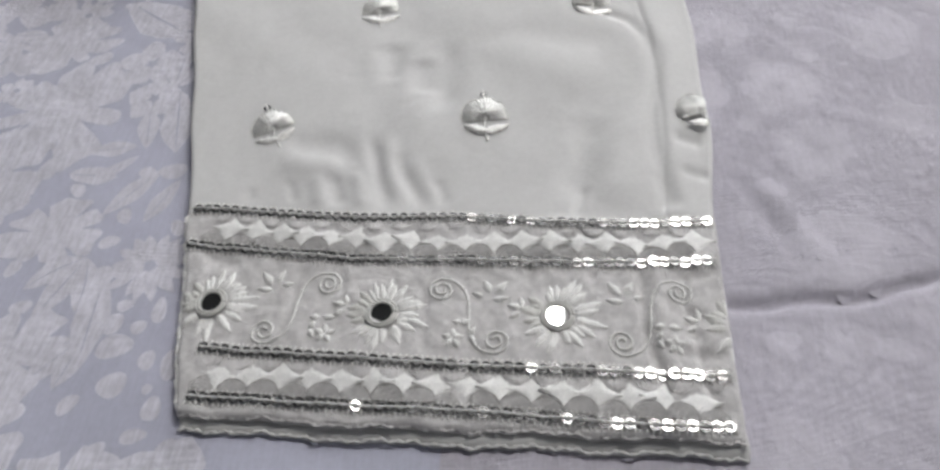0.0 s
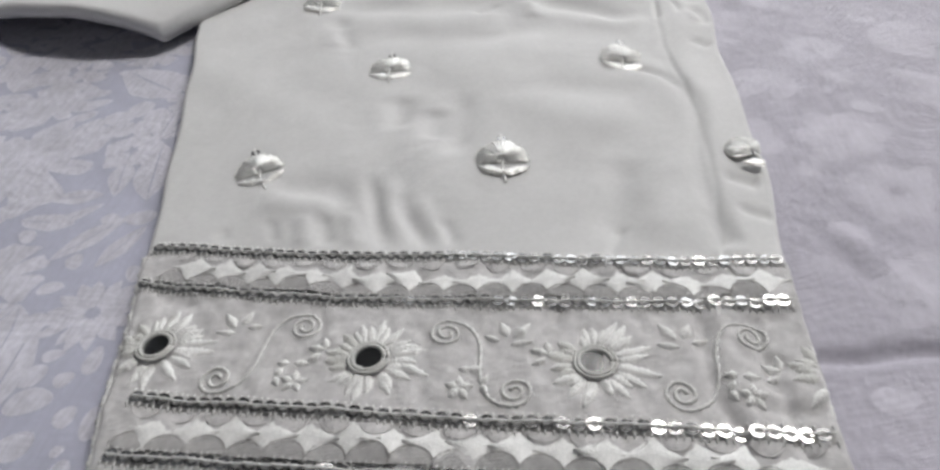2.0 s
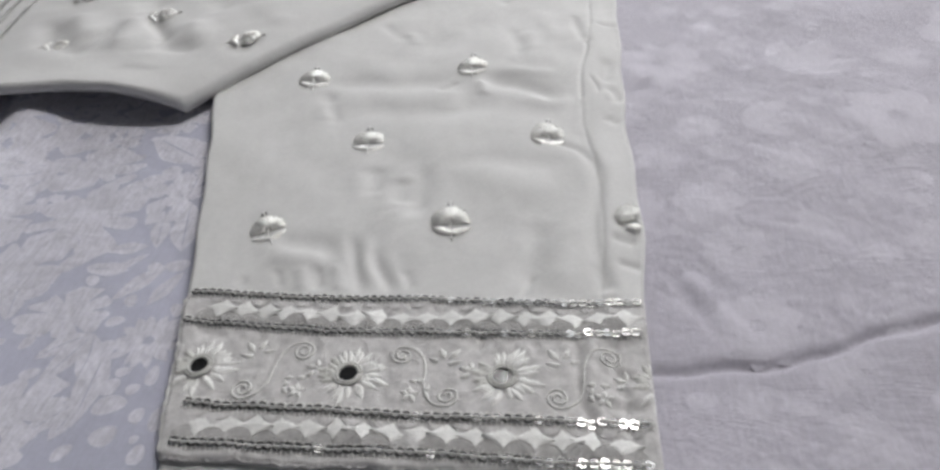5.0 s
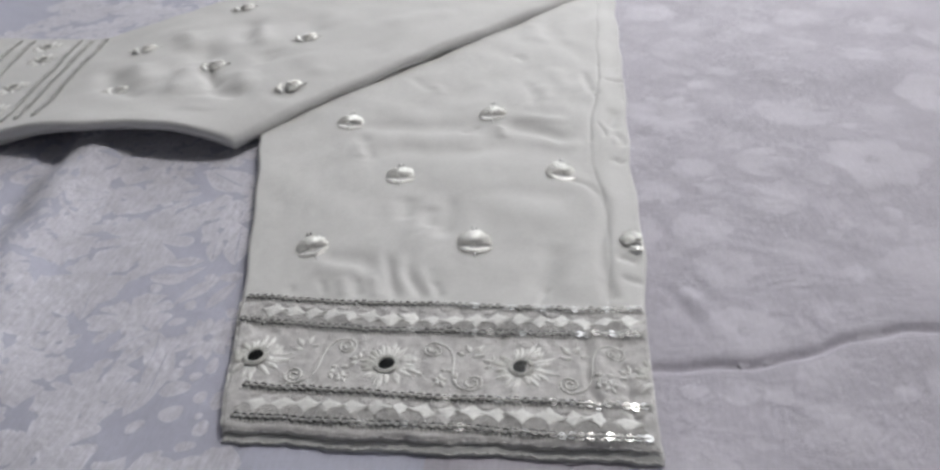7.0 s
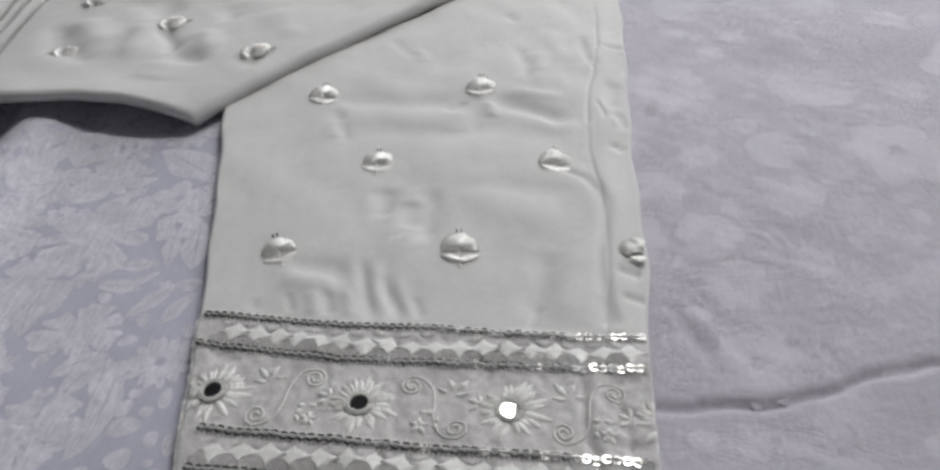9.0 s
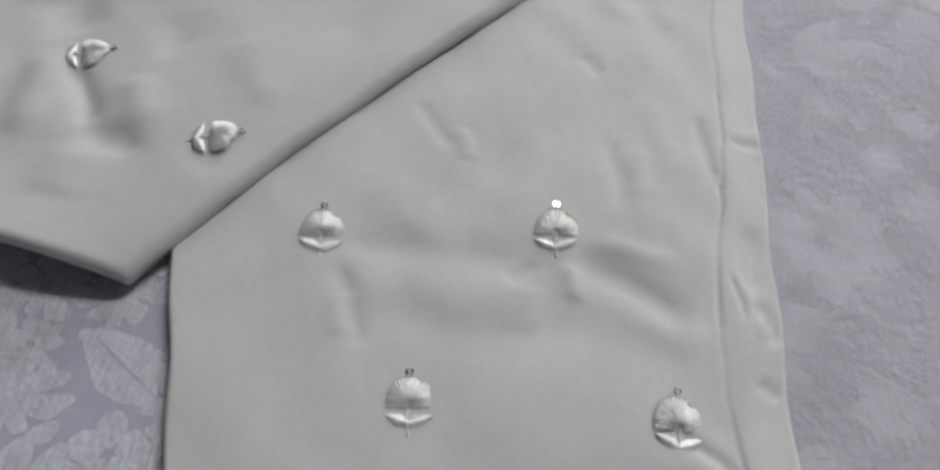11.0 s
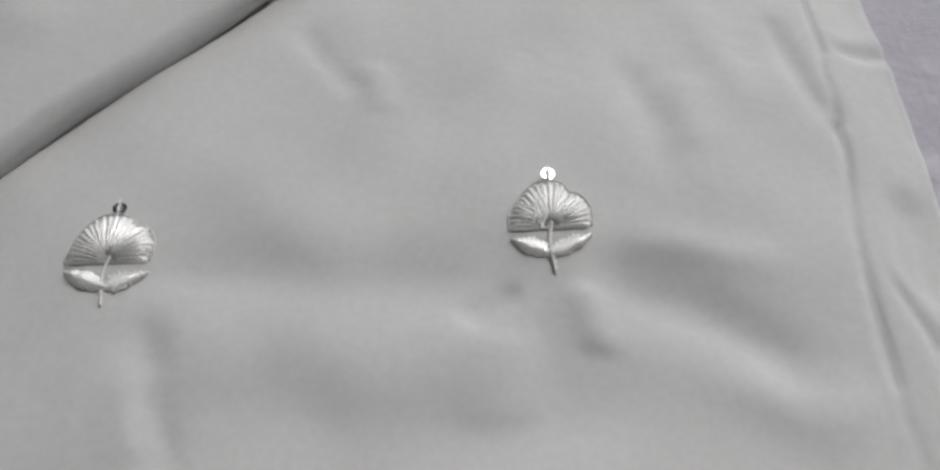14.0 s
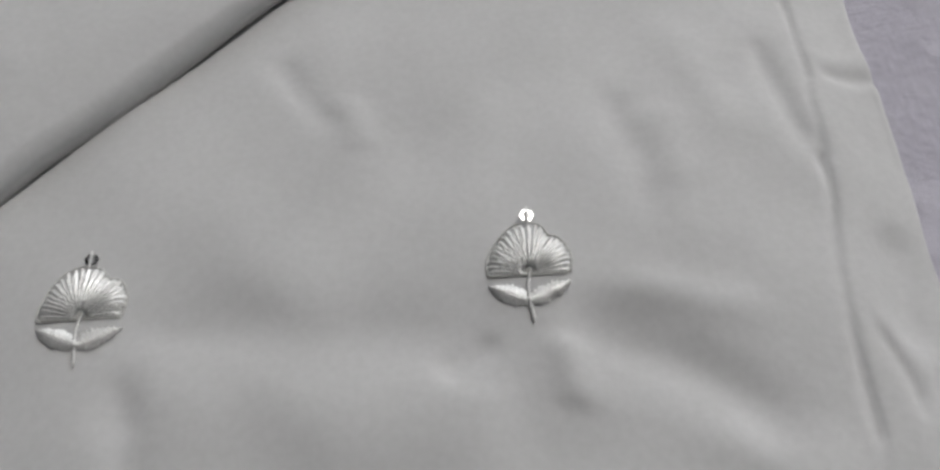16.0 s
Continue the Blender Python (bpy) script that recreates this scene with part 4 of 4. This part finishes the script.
# ---- small flower motifs ----
def motif(x, y, turn, parent, pose_at, drop=0.0, scale=1.0, clip=None, seed=0, skin=None, glint=(0.0, 0.0)):
    """A fan-shaped flower in satin stitch with an outline, a stem, two leaves and a sequin on top."""
    r = random.Random(seed)
    R = lambda a: scale * (0.0118 + 0.0034 * math.sin(a) ** 1.5 - 0.0006 * math.cos(2 * a) + 0.0004 * math.sin(5 * a + seed)) * (1 - 0.10 * math.exp(-((a - 1.12) / 0.13) ** 2))
    slope = lambda px: drop * np.where(px < 0, np.clip(px + 0.012, 0, 1), 0.012 - 45 * np.clip(px, 0, 1) ** 2)

    def cut(bm):
        if clip is not None:
            bmesh.ops.bisect_plane(bm, geom=bm.verts[:] + bm.edges[:] + bm.faces[:], plane_co=(clip, 0, 0), plane_no=(math.cos(turn), -math.sin(turn), 0), clear_outer=True)
        return bm

    bm = bmesh.new()
    n, fr = 92, (0.07, 0.3, 0.6, 0.88, 1.0)
    rings = []
    tuft = [r.uniform(-0.5, 1.0) for _ in range(12)]
    for k in range(n + 1):
        a = math.pi * k / n
        groove = (0.00060 if skin is None else 0.0002) * (1 if k % 4 in (1, 2) else 0) * (0.75 + 0.5 * r.random())
        lob = 0.0003 * abs(math.sin(a - math.pi / 2)) ** 0.5
        row = []
        short = 0.84 if k % 4 == 0 else (0.95 + 0.11 * r.random())
        for f in fr:
            f = f if f < 0.9 else f * short
            px, py = R(a) * f * math.cos(a), R(a) * f * math.sin(a)
            h = 0.0004 + 0.0008 * math.sin(math.pi * min(f * 0.85 + 0.08, 1)) + groove * min(1, 2.2 * f) + lob + (0.0007 * tuft[k // 8] * f if skin is None else 0)
            row.append(bm.verts.new((px, py, ((h if len(row) < 4 else -0.0002) + slope(px) * (1 if len(row) < 4 else 0.6)) * min(1.0, 0.25 + py / 0.004))))
        rings.append(row)
    for p, q in zip(rings, rings[1:]):
        for j in range(len(fr) - 1):
            bm.faces.new((p[j], p[j + 1], q[j + 1], q[j]))
    flower = part("flower_motif", cut(bm), skin or SILVER, parent, "ivory satin-stitch flower with a sequin on top")
    flower.matrix_local = pose_at(x, y, 0.0, turn)
    if skin is None:
        bm = bmesh.new()
        for k in range(21):
            a = math.pi * (k + 0.5 + r.uniform(-0.25, 0.25)) / 21
            far = r.uniform(0.72, 1.03)
            ray = [(R(a) * f * math.cos(a), R(a) * f * math.sin(a)) for f in np.linspace(0.12, far, 7)]
            tube(bm, [(px, py, (0.0016 + 0.0005 * math.sin(i * 0.55) + slope(px)) * min(1.0, 0.25 + py / 0.004) - (0.0013 if i == 6 else 0)) for i, (px, py) in enumerate(ray)], 0.00030, 5, 0.2, 1)
        part("stitches", cut(bm), SILK, flower, "white satin stitches fanning over the flower", kind="stuff")
    bm = bmesh.new()
    pts = [(R(a) * 1.02 * math.cos(a), R(a) * 1.02 * math.sin(a), 0.0002 + 0.5 * slope(R(a) * math.cos(a))) for a in np.linspace(0, math.pi, 60)]
    pts += [(px * scale, -0.0004, 0.0004) for px in np.linspace(-0.0108, 0.0108, 24)]
    tube(bm, pts, 0.00030, 5, 0.15, 1)
    part("outline", cut(bm), CORD, flower, "corded outline")
    bm = bmesh.new()
    tube(bm, [(0.0006 * math.sin(t * 300), t, 0.0009) for t in np.linspace(0.002, -0.0150, 22)], 0.00048, 6, 0.35, 1)
    part("stem", cut(bm), THREAD, flower)
    for side in (-1, 1) if skin is None else ():
        bm = bmesh.new()
        petal(bm, -side * 0.0010, -0.0088, math.radians(90 - side * (64 + 8 * r.random())), 0.0136 * scale, 0.0056, 0.0010, 20, 5, 0.00110, 0.85, r)
        drape(bm, lambda px, py: slope(px) * 0.5)
        part("leaf", cut(bm), skin or SILK, flower)
    if clip is None:
        bm = bmesh.new()
        tube(bm, [(0, t, 0.0014) for t in np.linspace(R(math.pi / 2) - 0.001, R(math.pi / 2) + 0.0052, 8)], 0.0004, 5)
        part("thread", bm, SATIN, flower)
        for yy in (R(math.pi / 2) + 0.0026,):
            shared("sequin", SMALL_SEQ, flower, Matrix.Translation((0, yy, 0.0006 + (0.0009 if yy < 0 else 0))) @ Euler((glint[0] + r.gauss(0, 0.03), glint[1] + r.gauss(0, 0.03), -turn)).to_matrix().to_4x4())
    return flower


motif(-0.0730, 0.1120, math.radians(24), trousers, laid, 0.05, 0.95, seed=1)
motif(0.0380, 0.1180, math.radians(6), trousers, laid, 0.10, 1.02, seed=2)
motif(-0.0300, 0.2115, math.radians(6), trousers, laid, 0.04, 1.0, seed=3)
motif(0.0960, 0.2120, math.radians(2), trousers, laid, 0.06, 1.02, seed=4, glint=(0.04, 0.14))
motif(-0.0910, 0.3035, math.radians(6), trousers, laid, 0.08, 1.02, seed=5)
motif(0.0355, 0.3155, math.radians(1), trousers, laid, 0.0, 1.02, seed=6, glint=(0.09, 0.18))
motif(0.1470, 0.1210, math.radians(26), trousers, lambda x, y, l, t: Matrix.Translation((x, y, zt(0.139, y) + 0.0004)) @ Euler((0, 0.12, t)).to_matrix().to_4x4(), 0.0, 0.9, clip=0.0030, seed=7)

# ---- the sleeve of the kurta over the leg ----
kurta = tagged(new("kurta"), "pale ivory-grey kurta sleeve with embroidery, lying over the trousers", "kurta")
LOWER = [(-0.600, 0.288), (-0.50, 0.288), (-0.41, 0.280), (-0.335, 0.274), (-0.287, 0.279), (-0.250, 0.275), (-0.212, 0.268), (-0.185, 0.264), (-0.171, 0.284), (-0.155, 0.307), (-0.119, 0.357),
         (-0.096, 0.386), (-0.058, 0.434), (-0.019, 0.479), (0.010, 0.512), (0.087, 0.603), (0.30, 0.860), (0.42, 1.00)]
UPPER = [(-0.650, 0.555), (-0.57, 0.550), (-0.49, 0.543), (-0.44, 0.542), (-0.405, 0.572), (-0.375, 0.600), (-0.34, 0.638), (-0.308, 0.676), (-0.28, 0.71), (-0.26, 0.73), (-0.21, 0.78),
         (-0.18, 0.81), (-0.13, 0.86), (-0.08, 0.90), (-0.05, 0.93), (0.02, 1.03), (0.12, 1.17), (0.20, 1.28)]


def smooth_curve(points, n):
    p = np.array(points)
    d = np.concatenate([[0], np.cumsum(np.linalg.norm(np.diff(p, axis=0), axis=1))])
    return p, d / d[-1]


lo, ld = smooth_curve(LOWER, 0)
up, _ = smooth_curve(UPPER, 0)
ku = np.unique(np.concatenate([np.linspace(0, 1, 330), ld]))
L = np.stack([np.interp(ku, ld, lo[:, 0]), np.interp(ku, ld, lo[:, 1])], 1)
U = np.stack([np.interp(ku, ld, up[:, 0]), np.interp(ku, ld, up[:, 1])], 1)
for _ in range(2):
    U[1:-1] = (U[:-2] + 2 * U[1:-1] + U[2:]) / 4
    L[1:-1] = (L[:-2] + 4 * L[1:-1] + L[2:]) / 6

KURTA_FOLDS = [(-0.262, 0.405, -0.240, 0.360, 0.0085, -0.0050), (-0.240, 0.360, -0.200, 0.341, 0.0080, -0.0040), (-0.225, 0.400, -0.205, 0.360, 0.0120, 0.0030),
               (-0.283, 0.420, -0.275, 0.340, 0.0140, 0.0040), (-0.305, 0.48, -0.270, 0.43, 0.016, -0.0050), (-0.33, 0.52, -0.30, 0.46, 0.014, 0.0040),
               (-0.219, 0.460, -0.200, 0.420, 0.0120, -0.0026), (-0.165, 0.44, -0.140, 0.38, 0.0140, 0.0018), (-0.11, 0.47, -0.08, 0.43, 0.0120, -0.0016),
               (-0.345, 0.43, -0.31, 0.37, 0.016, 0.0040), (-0.375, 0.42, -0.345, 0.36, 0.014, -0.0035), (-0.355, 0.372, -0.30, 0.34, 0.010, -0.0030),
               (-0.245, 0.54, -0.225, 0.47, 0.014, 0.0035), (-0.270, 0.56, -0.248, 0.48, 0.014, -0.0040), (-0.205, 0.57, -0.17, 0.50, 0.016, -0.0025),
               (-0.232, 0.305, -0.235, 0.345, 0.016, 0.0020), (-0.180, 0.345, -0.150, 0.330, 0.010, -0.0012), (-0.10, 0.52, -0.02, 0.56, 0.02, 0.0022)]


def kurta_z(x, y):
    x, y = np.asarray(x, float), np.asarray(y, float)
    inside = np.clip((x + 0.185) * -0.778 + (y - 0.264) * 0.628, 0, 1)
    z = 0.0145 - 0.0088 * np.exp(-inside / 0.011) + 1.1 * segments(x, y, KURTA_FOLDS) * np.clip(inside / 0.02, 0, 1) + 0.0013 * swell(x, y, 1, 27, 31, 0.7) + 0.0005 * swell(x, y, 1, 76, 66, 1.9)
    z = z + 0.0065 * np.exp(-((y - 0.268) / 0.045) ** 2) * np.clip((-0.195 - x) / 0.05, 0, 1) * np.clip((x + 0.46) / 0.08, 0, 1)
    far = np.clip((-0.33 - x) / 0.14, 0, 1)
    z = z - 0.0095 * far * far * (3 - 2 * far)
    return z


def zk(x, y):
    return float(kurta_z(x, y))


kv = spread(150, 0.9)
X = L[None, :, 0] * (1 - kv[:, None]) + U[None, :, 0] * kv[:, None]
Y = L[None, :, 1] * (1 - kv[:, None]) + U[None, :, 1] * kv[:, None]
wide = np.linalg.norm(U - L, axis=1)[None, :]
Z = kurta_z(X, Y) - rim(kv[:, None] * wide, 0.0055) * 0.85 - rim((1 - kv[:, None]) * wide, 0.006) * 0.9
shell("sleeve", X, Y, Z, 0.0044 + 0.008 * np.clip((-0.34 - X) / 0.1, 0, 1), COTTON, kurta, "plain pale cotton-silk sleeve, folded flat")
for k, (xa, xb) in enumerate(((-0.441, -0.392), (-0.461, -0.411), (-0.475, -0.426), (-0.534, -0.485), (-0.552, -0.503))):
    t = np.linspace(0.02, 0.97, 70)
    tape(np.stack([xb + (xa - xb) * t, 0.300 + 0.242 * t], 1), kurta_z, kurta, seed=20 + k, width=0.0024)
for x, y in ((-0.503, 0.510), (-0.485, 0.470), (-0.472, 0.392), (-0.458, 0.335)):
    bm = bmesh.new()
    tube(bm, [(x + 0.006 * math.cos(a), y + 0.006 * math.sin(a), zk(x, y) + 0.001) for a in np.linspace(0, 6.283, 40)], 0.0013, 6, 0.15, 1)
    ringed = part("mirror_flower", bm, CORD, kurta, "thread ring around a round mirror with white petals")
    bm = bmesh.new()
    bmesh.ops.create_circle(bm, cap_ends=True, segments=28, radius=0.0052)
    ext = bmesh.ops.extrude_face_region(bm, geom=bm.faces[:])
    for v in ext["geom"]:
        if isinstance(v, bmesh.types.BMVert):
            v.co.z += 0.0004
    g = part("mirror", bm, MIRROR, ringed, "small round mirror", smooth=False)
    g.location = (x, y, zk(x, y) + 0.0007)
    for k in range(10):
        a = k * 0.628 + 0.2
        bm = bmesh.new()
        petal(bm, x + 0.0078 * math.cos(a), y + 0.0078 * math.sin(a), a, 0.010, 0.0050, 0.0015, 8, 5, 0.0002)
        part("petal", drape(bm, kurta_z), SATIN, ringed)


def laid_k(x, y, lift, turn=0.0):
    e = 0.003
    sx, sy = (zk(x + e, y) - zk(x - e, y)) / (2 * e), (zk(x, y + e) - zk(x, y - e)) / (2 * e)
    return Matrix.Translation((x, y, zk(x, y) + lift + 0.0002)) @ Euler((math.atan(sy), -math.atan(sx), turn)).to_matrix().to_4x4()


for k, (x, y, d) in enumerate(((-0.1635, 0.3545, -74), (-0.2630, 0.4150, -68), (-0.3620, 0.4680, -62), (-0.3420, 0.3640, -66), (-0.2920, 0.5950, -60), (-0.1840, 0.4890, -64))):
    motif(x, y, math.radians(d), kurta, laid_k, 0.25, 1.0, seed=30 + k)
